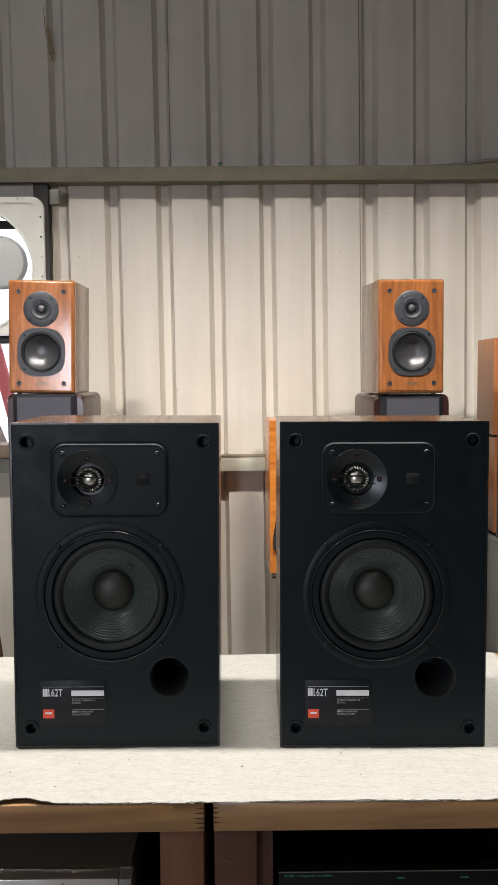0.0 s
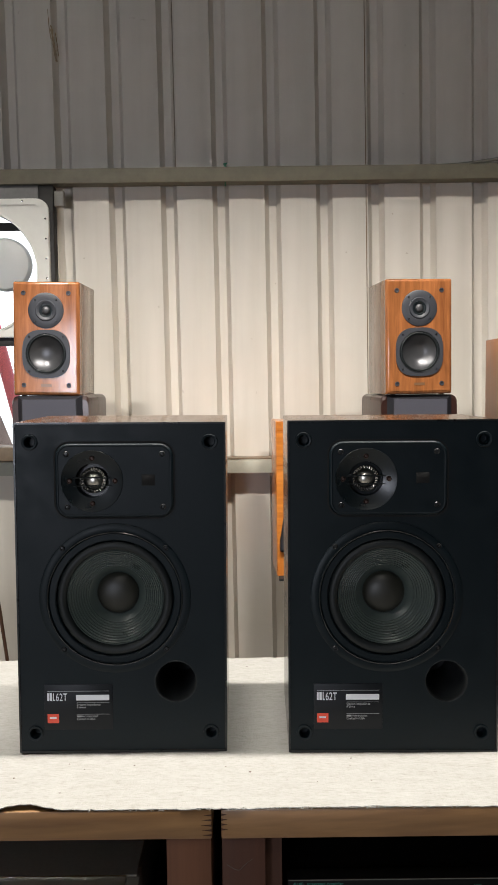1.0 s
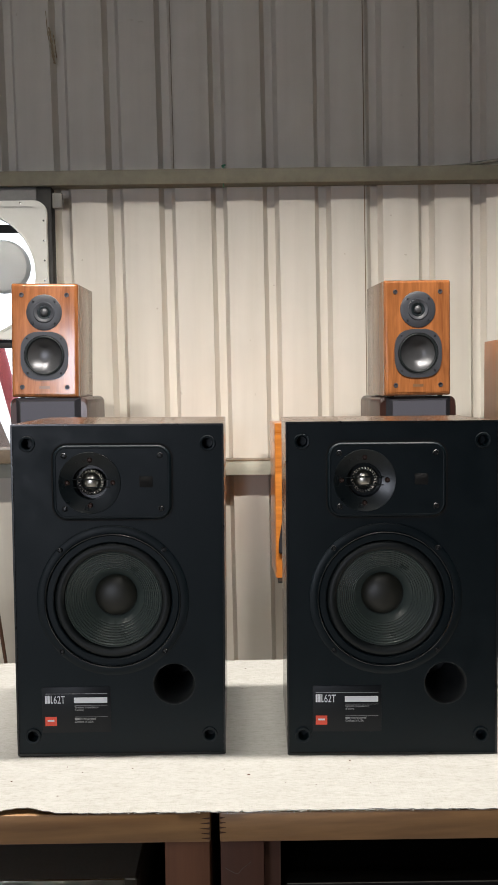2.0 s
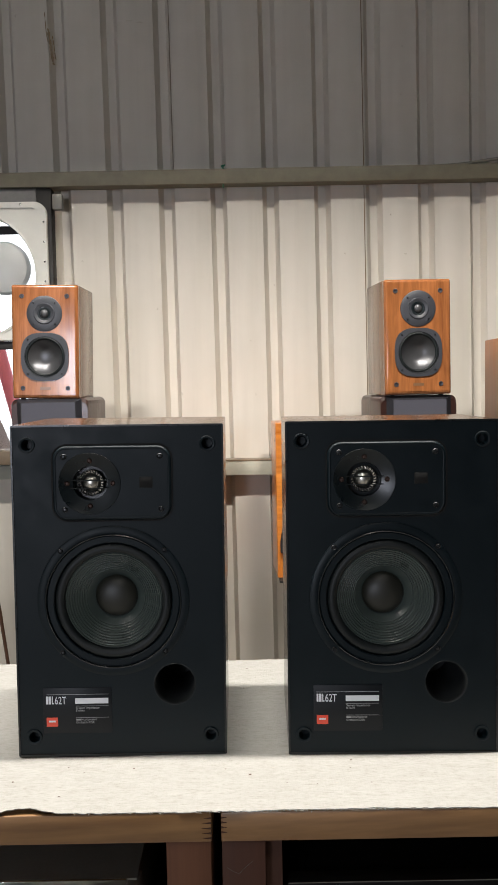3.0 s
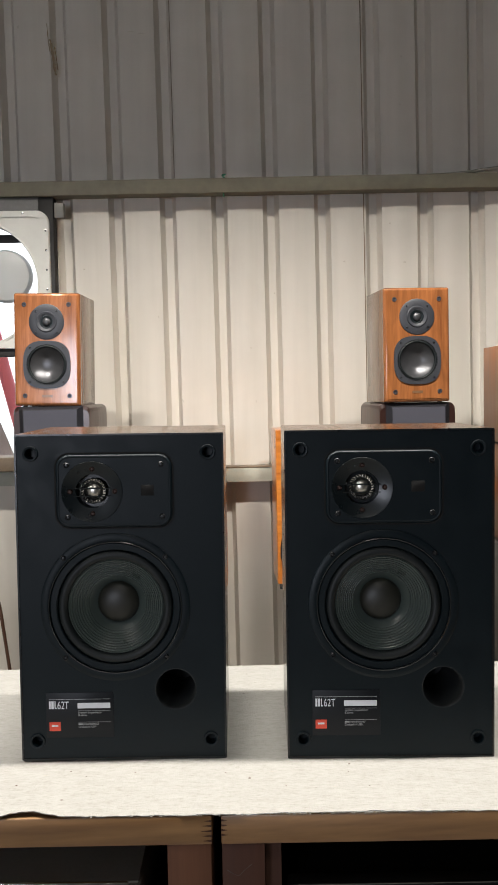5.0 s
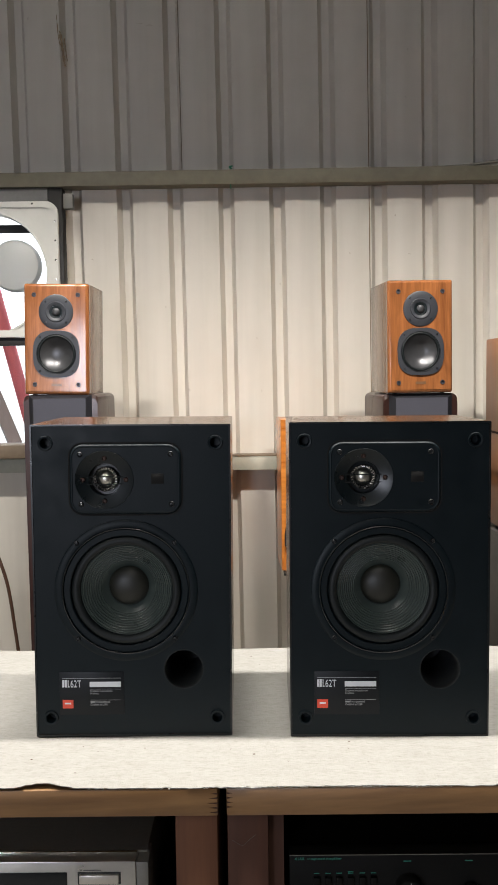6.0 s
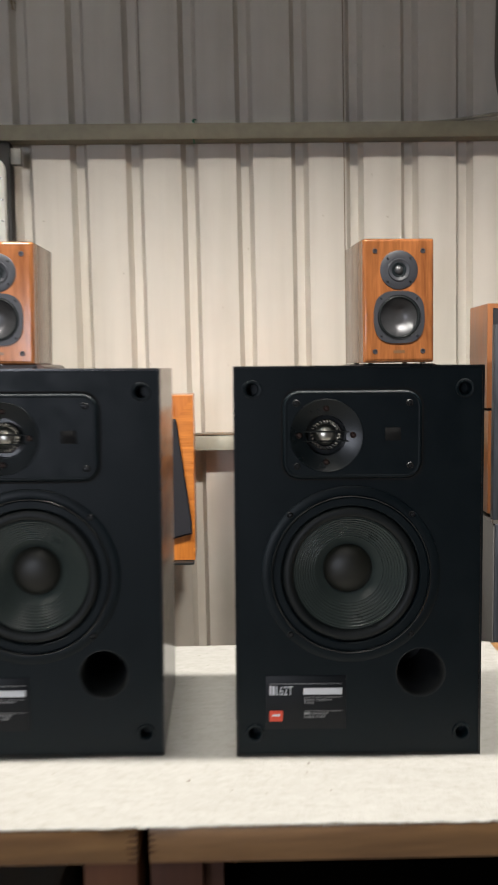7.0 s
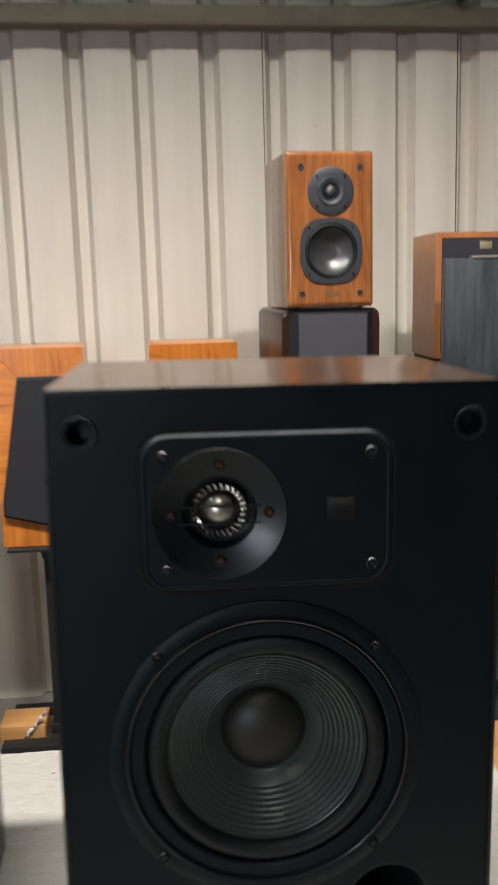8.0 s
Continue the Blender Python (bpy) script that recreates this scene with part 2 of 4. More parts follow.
M_BAG = plain("crumpled_clear_film", (0.6, 0.6, 0.62), 0.2, 0, 0.1, 100)


# ---------------------------------------------------------------- shapes
def box(bm, x0, x1, y0, y1, z0, z1, bevel=0.0, seg=2):
    vs = [bm.verts.new((x, y, z)) for x in (x0, x1) for y in (y0, y1) for z in (z0, z1)]
    fs = [bm.faces.new([vs[i] for i in q]) for q in ((0, 1, 3, 2), (4, 6, 7, 5), (0, 4, 5, 1), (2, 3, 7, 6), (0, 2, 6, 4), (1, 5, 7, 3))]
    if bevel:
        es = {e for f in fs for e in f.edges}
        bmesh.ops.bevel(bm, geom=list(es), offset=bevel, segments=seg, profile=0.5, affect="EDGES")
    return bm


def boxed(*a, **k):
    return box(bmesh.new(), *a, **k)


def lathe(profile, cx=0.0, cz=0.0, seg=72, bm=None):
    """A turned shape round an axis along y. profile: (radius, y) pairs."""
    bm = bm or bmesh.new()
    rings = []
    for r, y in profile:
        if r < 1e-6:
            rings.append([bm.verts.new((cx, y, cz))])
        else:
            rings.append([bm.verts.new((cx + r * math.cos(a), y, cz + r * math.sin(a))) for a in (2 * math.pi * i / seg for i in range(seg))])
    for a, b in zip(rings, rings[1:]):
        for i in range(seg):
            j = (i + 1) % seg
            if len(a) == 1:
                bm.faces.new((a[0], b[j], b[i]))
            elif len(b) == 1:
                bm.faces.new((a[i], a[j], b[0]))
            else:
                bm.faces.new((a[i], a[j], b[j], b[i]))
    return bm


def circle_loop(cx, cz, r, seg=48):
    return [(cx + r * math.cos(2 * math.pi * i / seg), cz + r * math.sin(2 * math.pi * i / seg)) for i in range(seg)]


def round_rect(x0, x1, z0, z1, r, seg=6):
    out = []
    for cx, cz, a0 in ((x1 - r, z1 - r, 0), (x0 + r, z1 - r, 90), (x0 + r, z0 + r, 180), (x1 - r, z0 + r, 270)):
        for i in range(seg + 1):
            a = radians(a0 + 90 * i / seg)
            out.append((cx + r * math.cos(a), cz + r * math.sin(a)))
    return out


def plate(outer, holes, y0, y1, bm=None):
    """A flat plate in the x-z plane from y0 (front) to y1 with holes through it."""
    bm = bm or bmesh.new()
    edges = []
    for loop in (outer, *holes):
        vs = [bm.verts.new((x, y0, z)) for x, z in loop]
        edges += [bm.edges.new((vs[i], vs[(i + 1) % len(vs)])) for i in range(len(vs))]
    made = bmesh.ops.triangle_fill(bm, use_beauty=True, edges=edges, normal=(0, -1, 0))
    faces = [g for g in made["geom"] if isinstance(g, bmesh.types.BMFace)]
    ext = bmesh.ops.extrude_face_region(bm, geom=faces, use_keep_orig=True)
    bmesh.ops.translate(bm, verts=[g for g in ext["geom"] if isinstance(g, bmesh.types.BMVert)], vec=(0, y1 - y0, 0))
    bmesh.ops.recalc_face_normals(bm, faces=bm.faces)
    return bm


def prism(points, y0, y1, chamfer=0.0, bm=None):
    """A solid with an outline in x-z, from y0 (front, shrunk by the chamfer) to y1."""
    bm = bm or bmesh.new()
    cx, cz = sum(p[0] for p in points) / len(points), sum(p[1] for p in points) / len(points)
    layers = [(y1, 0.0), (y0 + chamfer, 0.0)] + ([(y0, chamfer)] if chamfer else [])
    rings = []
    for y, c in layers:
        ring = []
        for x, z in points:
            d = max(1e-6, math.hypot(x - cx, z - cz))
            k = 1 - c * 1.2 / d
            ring.append(bm.verts.new((cx + (x - cx) * k, y, cz + (z - cz) * k)))
        rings.append(ring)
    n = len(points)
    for a, b in zip(rings, rings[1:]):
        for i in range(n):
            bm.faces.new((a[i], a[(i + 1) % n], b[(i + 1) % n], b[i]))
    bm.faces.new(rings[0])
    bm.faces.new(rings[-1])
    bmesh.ops.recalc_face_normals(bm, faces=bm.faces)
    return bm


def tube(points, radius, seg=8):
    bm = bmesh.new()
    rings = []
    pts = [Vector(p) for p in points]
    for i, p in enumerate(pts):
        d = (pts[min(i + 1, len(pts) - 1)] - pts[max(i - 1, 0)]).normalized()
        side = d.cross(Vector((0.31, 0.9, 0.17))).normalized()
        up = side.cross(d)
        rings.append([bm.verts.new(p + radius * (math.cos(a) * side + math.sin(a) * up)) for a in (2 * math.pi * k / seg for k in range(seg))])
    for a, b in zip(rings, rings[1:]):
        for k in range(seg):
            bm.faces.new((a[k], a[(k + 1) % seg], b[(k + 1) % seg], b[k]))
    bm.faces.new(rings[0])
    bm.faces.new(rings[-1])
    bmesh.ops.recalc_face_normals(bm, faces=bm.faces)
    return bm


def smooth_path(pts, steps=8):
    """Points on a curve through pts."""
    ps = [Vector(p) for p in pts]
    ps = [2 * ps[0] - ps[1], *ps, 2 * ps[-1] - ps[-2]]
    out = []
    for a, b, c, d in zip(ps, ps[1:], ps[2:], ps[3:]):
        for i in range(steps):
            u = i / steps
            out.append(0.5 * (2 * b + (c - a) * u + (2 * a - 5 * b + 4 * c - d) * u * u + (3 * b - a - 3 * c + d) * u ** 3))
    return out + [ps[-2]]


def mesh_of(name, bm, material, smooth=35):
    bmesh.ops.recalc_face_normals(bm, faces=bm.faces)
    for f in bm.faces:
        f.smooth = True
    lim = radians(smooth)
    for e in bm.edges:
        e.smooth = len(e.link_faces) == 2 and e.calc_face_angle(0.0) < lim
    me = bpy.data.meshes.new(name)
    bm.to_mesh(me)
    bm.free()
    me.materials.append(material)
    return me


def part(name, bm, material, parent=None, label="", smooth=35):
    ob = new(name, mesh_of(name, bm, material, smooth))
    ob.parent = parent
    if label:
        tagged(ob, label)
    return ob


def thing(name, label, category, group="", m=None):
    ob = new(name)
    ob.empty_display_size = 0.05
    if m is not None:
        ob.matrix_basis = m
    return tagged(ob, label, category, group)


def structure(name, bm, material, label, category="", parent=None):
    return tagged(part(name, bm, material, parent), label, category, kind="structure")


def lettering(name, words, x, z, y, size, material, parent, width=0.0):
    """Flat raised letters that face the front, with their lower left corner at (x, z)."""
    cu = bpy.data.curves.new(name, "FONT")
    cu.body, cu.size, cu.extrude = words, size, 0.0002
    tmp = bpy.data.objects.new(name, cu)
    scene.collection.objects.link(tmp)
    bpy.context.view_layer.update()
    me = bpy.data.meshes.new_from_object(tmp.evaluated_get(bpy.context.evaluated_depsgraph_get()))
    bpy.data.objects.remove(tmp)
    xs = [v.co.x for v in me.vertices]
    k = width / (max(xs) - min(xs)) if width else 1.0
    x0 = min(xs)
    for v in me.vertices:
        v.co = Vector((x + (v.co.x - x0) * k, y - v.co.z, z + v.co.y))
    me.materials.clear()
    me.materials.append(material)
    ob = new(name, me)
    ob.parent = parent
    return ob


def bar(bm, x0, x1, z0, z1, y, t=0.0004):
    return box(bm, x0, x1, y - t, y, z0, z1)


# ---------------------------------------------------------------- the room
HALL_H = 4.2
WALL_Y, PITCH, RIB0, LEAN = 3.26, 0.189, -0.501, -0.0086
FLANK_A, FLOOR_A, RIB_W, RIB_D = 0.017, 0.044, 0.060, 0.033  # a trough: end of its first flank, of its floor, its width and depth


def corrugated(x0, x1, z0, z1, steps=6):
    """Trapezoid steel sheet with troughs sunk away from the room, as a thin closed shell."""
    xs = [x0]
    k = math.floor((x0 - RIB0) / PITCH) - 1
    while RIB0 + k * PITCH < x1:
        r = RIB0 + k * PITCH
        for a in (0.0, FLANK_A, FLOOR_A, RIB_W, 0.090, 0.094, 0.155, 0.159):
            if x0 < r + a < x1:
                xs.append(r + a)
        k += 1
    xs.append(x1)

    def depth(x):
        u = (x - RIB0) % PITCH
        if u < FLANK_A:
            return RIB_D * u / FLANK_A
        if u < FLOOR_A:
            return RIB_D
        if u < RIB_W:
            return RIB_D * (RIB_W - u) / (RIB_W - FLOOR_A)
        if 0.092 < u < 0.157:
            return -0.0012
        return 0.0

    bm = bmesh.new()
    zs = [z0 + (z1 - z0) * i / steps for i in range(steps + 1)]

    def layer(off):
        out = []
        for z in zs:
            row = []
            for x in xs:
                wob = 0.0012 * noise.noise(Vector((x * 5, z * 2.2, 3.1)))
                row.append(bm.verts.new((x + LEAN * (z - 1.5), WALL_Y + depth(min(max(x, x0 + 1e-4), x1 - 1e-4)) + wob + off, z)))
            out.append(row)
        return out

    f, b = layer(0.0), layer(0.0035)
    n, m = len(xs), len(zs)
    for j in range(m - 1):
        for i in range(n - 1):
            bm.faces.new((f[j][i], f[j][i + 1], f[j + 1][i + 1], f[j + 1][i]))
            bm.faces.new((b[j][i], b[j + 1][i], b[j + 1][i + 1], b[j][i + 1]))
        bm.faces.new((f[j][0], f[j + 1][0], b[j + 1][0], b[j][0]))
        bm.faces.new((f[j][-1], b[j][-1], b[j + 1][-1], f[j + 1][-1]))
    for i in range(n - 1):
        bm.faces.new((f[0][i], b[0][i], b[0][i + 1], f[0][i + 1]))
        bm.faces.new((f[-1][i], f[-1][i + 1], b[-1][i + 1], b[-1][i]))
    return bm


wall_north = tagged(new("wall_north"), "cream-painted corrugated steel wall with dust and scuffs", "wall", kind="structure")
WIN_X0, WIN_X1, WIN_Z0, WIN_Z1 = -1.30, -0.697, 0.985, 1.955
SHEETS = [(-3.0, -2.02), (-2.02, WIN_X0), (WIN_X1, -0.254), (-0.254, 0.437), (0.437, 1.005), (1.005, 1.95), (1.95, 3.0)]
for a, b in SHEETS:
    part("wall_sheet", corrugated(a, b, 0.0, HALL_H), M_SHEET, wall_north, smooth=20)
part("wall_sheet", corrugated(WIN_X0, WIN_X1, WIN_Z1, HALL_H), M_SHEET, wall_north, smooth=20)
part("wall_sheet", corrugated(WIN_X0, WIN_X1, 0.0, WIN_Z0), M_SHEET, wall_north, smooth=20)
# folded lap edges, where one sheet overlies the next
for x, low, wide in ((-0.2545, 2.012, 0.0008), (0.4365, 0.0, 0.0012), (1.0045, 0.0, 0.0012)):
    bm = bmesh.new()
    box(bm, x - wide, x + wide, WALL_Y - 0.0045, WALL_Y - 0.0005, low, HALL_H)
    for v in bm.verts:
        v.co.x += LEAN * (v.co.z - 1.5)
    part("sheet_lap", bm, M_LAP, wall_north, "dirty lapped sheet edge")


def smear(points, width, seed, material, name, label):
    """A thin irregular stain on the wall."""
    rnd = random.Random(seed)
    bm = bmesh.new()
    path = smooth_path([(x, 0, z) for x, z in points], 10)
    prev = None
    for p in path:
        w = width * rnd.uniform(0.25, 1.0)
        row = [bm.verts.new((p.x - w / 2, WALL_Y - 0.0026, p.z)), bm.verts.new((p.x + w / 2, WALL_Y - 0.0026, p.z + rnd.uniform(-0.004, 0.004)))]
        if prev:
            bm.faces.new((prev[0], prev[1], row[1], row[0]))
        prev = row
    ext = bmesh.ops.extrude_face_region(bm, geom=list(bm.faces), use_keep_orig=True)
    bmesh.ops.translate(bm, verts=[g for g in ext["geom"] if isinstance(g, bmesh.types.BMVert)], vec=(0, 0.0006, 0))
    return part(name, bm, material, wall_north, label)


smear([(-0.708, 2.585), (-0.704, 2.52), (-0.699, 2.48)], 0.004, 3, M_STAIN, "stain", "thin rusty brown streak")
smear([(-0.698, 2.53), (-0.690, 2.47), (-0.684, 2.42), (-0.680, 2.40)], 0.012, 4, M_STAIN, "stain", "rusty brown streak")
smear([(-0.682, 2.50), (-0.677, 2.46), (-0.673, 2.42)], 0.005, 5, M_STAIN, "stain", "thin rusty brown streak")
for px, pz, w, s in ((-0.405, 2.549, 0.02, 6), (-0.367, 2.543, 0.022, 7), (0.10, 1.60, 0.004, 8), (0.36, 1.71, 0.006, 9), (0.529, 1.846, 0.004, 10), (0.581, 1.704, 0.009, 11), (-0.60, 1.70, 0.006, 12), (-0.33, 1.52, 0.005, 13), (0.01, 1.40, 0.004, 14)):
    smear([(px - w / 2, pz), (px, pz + 0.001), (px + w / 2, pz - 0.001)], 0.0026, s, M_SCUFF, "scuff", "small dark scuff")

# girts along the wall
def channel(x0, x1, y0, y1, z0, z1, t=0.003):
    """A lipped steel channel, open to the back."""
    bm = bmesh.new()
    box(bm, x0, x1, y0, y0 + t, z0, z1, 0.0012, 2)
    box(bm, x0, x1, y0 + t, y1, z1 - t, z1 - 0.0004)
    box(bm, x0, x1, y0 + t, y1, z0 + 0.0004, z0 + t)
    return bm


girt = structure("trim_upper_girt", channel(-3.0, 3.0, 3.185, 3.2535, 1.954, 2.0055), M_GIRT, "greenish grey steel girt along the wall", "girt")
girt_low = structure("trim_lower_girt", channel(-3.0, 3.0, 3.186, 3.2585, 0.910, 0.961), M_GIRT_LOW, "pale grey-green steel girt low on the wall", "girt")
structure("trim_girt_cap", boxed(-0.62, 3.0, 3.184, 3.2585, 0.9615, 0.966, 0.001), M_SILLWOOD, "thin brown strip on the lower girt", "trim")

structure("floor", boxed(-3.0, 3.0, -3.2, 3.3, -0.1, 0.0), M_CONC, "grey concrete workshop floor", "floor")
structure("ceiling", boxed(-3.1, 3.1, -3.3, 3.4, HALL_H, HALL_H + 0.1), M_CEIL, "plain grey ceiling", "ceiling")
structure("wall_west", boxed(-3.1, -3.0, -3.2, 3.3, 0.0, HALL_H), M_ROOM, "plain dull grey wall", "wall")
structure("wall_east", boxed(3.0, 3.1, -3.2, 3.3, 0.0, HALL_H), M_ROOM, "plain dull grey wall", "wall")
structure("wall_south", boxed(-3.1, 3.1, -3.3, -3.2, 0.0, HALL_H), M_ROOM, "plain dull grey wall", "wall")

# ---------------------------------------------------------------- unseen hanging lamps
def unseen_shaded_lamp(x, y, z):
    """An unseen open metal box shade over a tube, added to cut light off the upper wall, on two rods from the ceiling.
    """
    ob = thing("unseen_shaded_lamp", "unseen hanging lamp, its grey metal box shade added to cut its light", "lamp", "hanging lamps", pose(x, y, z))
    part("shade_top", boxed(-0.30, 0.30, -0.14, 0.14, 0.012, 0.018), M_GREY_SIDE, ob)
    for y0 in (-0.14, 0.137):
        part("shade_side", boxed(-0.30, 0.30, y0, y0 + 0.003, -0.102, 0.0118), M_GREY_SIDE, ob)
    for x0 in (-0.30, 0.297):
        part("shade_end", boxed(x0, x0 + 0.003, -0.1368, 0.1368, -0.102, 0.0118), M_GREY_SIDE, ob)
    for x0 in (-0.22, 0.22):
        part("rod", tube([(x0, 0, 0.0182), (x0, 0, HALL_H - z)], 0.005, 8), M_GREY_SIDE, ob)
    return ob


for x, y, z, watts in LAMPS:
    unseen_shaded_lamp(x, y, z)

# ---------------------------------------------------------------- window with a fan panel
window = tagged(new("window_1"), "dark framed window with a white fan panel over a clear pane", "window", kind="structure")
FX0, FX1 = -1.27, -0.697
for nm, a in (("window_frame", (FX0 - 0.03, FX0, 3.20, 3.262, 1.0, 1.95)), ("window_frame", (-0.748, -0.695, 3.2012, 3.2575, 1.0, 1.953)),
              ("window_header", (FX0, -0.7485, 3.2012, 3.262, 1.874, 1.953)), ("window_rail", (FX0, -0.7485, 3.195, 3.25, 1.383, 1.411)), ("window_sill", (FX0 - 0.03, FX1, 3.125, 3.262, 0.969, 1.018))):
    part(nm, boxed(*a, bevel=0.002), {"window_sill": M_SILLWOOD, "window_header": M_GREY_SIDE}.get(nm, M_FRAME), window)
HX, HZ = -0.975, 1.645
fan_panel = part("fan_panel", plate(round_rect(-1.24, -0.709, 1.4115, 1.903, 0.045), [circle_loop(HX, HZ, 0.222, 72)], 3.186, 3.20), M_WHITE_PL, window, "white plastic panel with a round opening")
part("panel_rim", plate(round_rect(-1.238, -0.711, 1.4135, 1.901, 0.044), [round_rect(-1.215, -0.731, 1.438, 1.881, 0.036)], 3.180, 3.1865), M_WHITE_PL, fan_panel, "raised rim with bolts")
part("hole_collar", lathe([(0.222, 3.186), (0.228, 3.182), (0.221, 3.180), (0.218, 3.19), (0.218, 3.245), (0.222, 3.245)], HX, HZ), M_WHITE_PL, fan_panel)
for z in (1.83, 1.76, 1.69, 1.62, 1.55):
    part("bolt", lathe([(0.0, 3.1765), (0.0035, 3.1775), (0.0045, 3.1805)], -0.7195, z, 12), M_CHROME, fan_panel)
part("bolt", lathe([(0.0, 3.1765), (0.0035, 3.1775), (0.0045, 3.1805)], -0.80, 1.893, 12), M_CHROME, fan_panel)
part("fan_cowl", lathe([(0.0, 3.215), (0.06, 3.218), (0.088, 3.228), (0.096, 3.24), (0.096, 3.262), (0.0, 3.264)], -0.885, 1.678, 48), M_MILKY, window, "round grey translucent fan cowl")
# Added dark bar stands in for the cowl's dark inside at the hole's top
for x in (-0.905,):
    part("cowl_dark_bar", boxed(x - 0.27, x + 0.14, 3.246, 3.256, 1.80, 1.83, 0.002), M_FRAME, window)
part("pane", boxed(FX0 + 0.001, -0.7488, 3.222, 3.226, 1.018, 1.382), M_GLASS, window, "clear glass pane").visible_shadow = False
structure("backdrop", boxed(-4.5, 1.0, 6.0, 6.05, -0.5, 4.5), M_OUT, "bright white daylight outside", "backdrop")
pipe = tagged(part("pipe", tube([(-1.46, 4.6, 2.10), (-1.17, 4.6, 0.9), (-0.99, 4.6, 0.0)], 0.034, 12), M_REDPIPE), "red painted leaning steel pipe outside", "pipe")
beam = tagged(part("timber_prop", tube([(-1.47, 4.4, 1.55), (-1.16, 4.4, 0.75), (-0.93, 4.4, 0.0)], 0.045, 4), M_OLDWOOD), "weathered timber prop leaning outside", "timber")
structure("ground", boxed(-6.0, 3.0, 3.31, 12.0, -0.12, -0.02), M_CONC, "grey concrete ground outside", "ground")
tagged(part("bracket", boxed(-0.684, -0.650, 3.168, 3.1985, 1.872, 1.925, 0.002), M_TOPMETAL), "small grey-brown steel bracket under the girt", "bracket")

# wires on the girt
wire = tagged(part("wire_tie", tube(smooth_path([(-0.077, 3.196, 1.939), (-0.079, 3.194, 1.977), (-0.076, 3.194, 2.004), (-0.080, 3.199, 2.014), (-0.070, 3.205, 2.022), (-0.083, 3.20, 2.018), (-0.074, 3.21, 2.012)], 5), 0.0022, 6), M_GREEN), "green wire tie twisted round the girt", "wire")
cable = tagged(part("cable", tube(smooth_path([(0.60, 3.245, 2.010), (0.70, 3.235, 2.012), (0.78, 3.215, 2.012), (0.87, 3.190, 2.019), (0.965, 3.180, 2.028), (1.08, 3.175, 2.038), (1.5, 3.175, 2.052)]), 0.006), M_CABLE), "grey cable lying along the girt", "cable")
tagged(part("cable", tube(smooth_path([(0.950, 3.18, HALL_H), (0.945, 3.18, 3.300), (0.935, 3.17, 2.600), (0.926, 3.16, 2.240), (0.930, 3.16, 2.130), (0.945, 3.16, 2.062), (0.975, 3.165, 2.018), (1.0, 3.17, 2.010)]), 0.007), M_CABLE), "grey cable hanging down to the girt", "cable")
tagged(part("cable_knot", lathe([(0.0, 3.150), (0.010, 3.153), (0.014, 3.163), (0.010, 3.174), (0.0, 3.178)], 0.974, 2.018, 12), M_BLACK), "black tape knot on the cables", "cable")

# ---------------------------------------------------------------- bench cabinets
def bench(x0, x1, post0, post1, post_mat, inner, name_label):
    """An open-fronted hardwood case. x0 to x1: its top; post0 to post1: its end next to the gap."""
    ob = thing("bench_cabinet", name_label, "cabinet", "bench cabinets", pose(0, 0, 0))
    part("top_board", boxed(x0, x1, 1.018, 1.575, 0.7085, 0.7445, 0.002), M_BENCH, ob, "honey-coloured board with finger-jointed end")
    part("end_panel", boxed(post0, post1, 1.022, 1.56, 0.0, 0.7083, 0.002), post_mat, ob)
    far0, far1 = (x0, x0 + 0.05) if post0 > (x0 + x1) / 2 else (x1 - 0.05, x1)
    part("end_panel", boxed(far0, far1, 1.022, 1.56, 0.0, 0.7083, 0.002), post_mat, ob)
    # Inside panels take the dark brown, putting the case's inner shade into colour
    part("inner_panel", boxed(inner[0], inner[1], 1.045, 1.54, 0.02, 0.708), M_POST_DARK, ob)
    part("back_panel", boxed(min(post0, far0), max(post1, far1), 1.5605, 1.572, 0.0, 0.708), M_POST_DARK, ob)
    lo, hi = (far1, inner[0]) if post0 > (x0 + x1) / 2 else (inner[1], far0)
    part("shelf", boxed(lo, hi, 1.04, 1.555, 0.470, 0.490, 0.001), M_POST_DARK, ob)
    return ob


left_bench = bench(-1.15, -0.0515, -0.106, -0.0525, M_POST, (-0.1085, -0.1065), "honey hardwood open bench cabinet with finger joints")
right_bench = bench(-0.0405, 1.15, -0.040, 0.012, M_POST_DARK, (0.0125, 0.032), "honey hardwood open bench cabinet with a dark stained end")


def wedge(x, z, w, h, y=1.018):
    bm = bmesh.new()
    p = [(x, y - 0.0005, z + h / 2), (x, y - 0.0005, z - h / 2), (x + w, y - 0.0005, z)]
    q = [(a, y + 0.002, c) for a, _, c in p]
    vs, ws = [bm.verts.new(k) for k in p], [bm.verts.new(k) for k in q]
    bm.faces.new(vs)
    bm.faces.new(ws)
    for i in range(3):
        bm.faces.new((vs[i], vs[(i + 1) % 3], ws[(i + 1) % 3], ws[i]))
    return bm


for z, w in ((0.738, 0.009), (0.732, 0.011), (0.7255, 0.0125), (0.7195, 0.011), (0.7135, 0.010)):
    part("finger_joint", wedge(-0.0517, z, -w, 0.0024), M_POST_DARK, left_bench)
for z, w in ((0.7385, 0.007), (0.7325, 0.0075), (0.7265, 0.0075), (0.7205, 0.0075)):
    part("finger_joint", wedge(-0.0403, z, w, 0.0024), M_POST_DARK, right_bench)
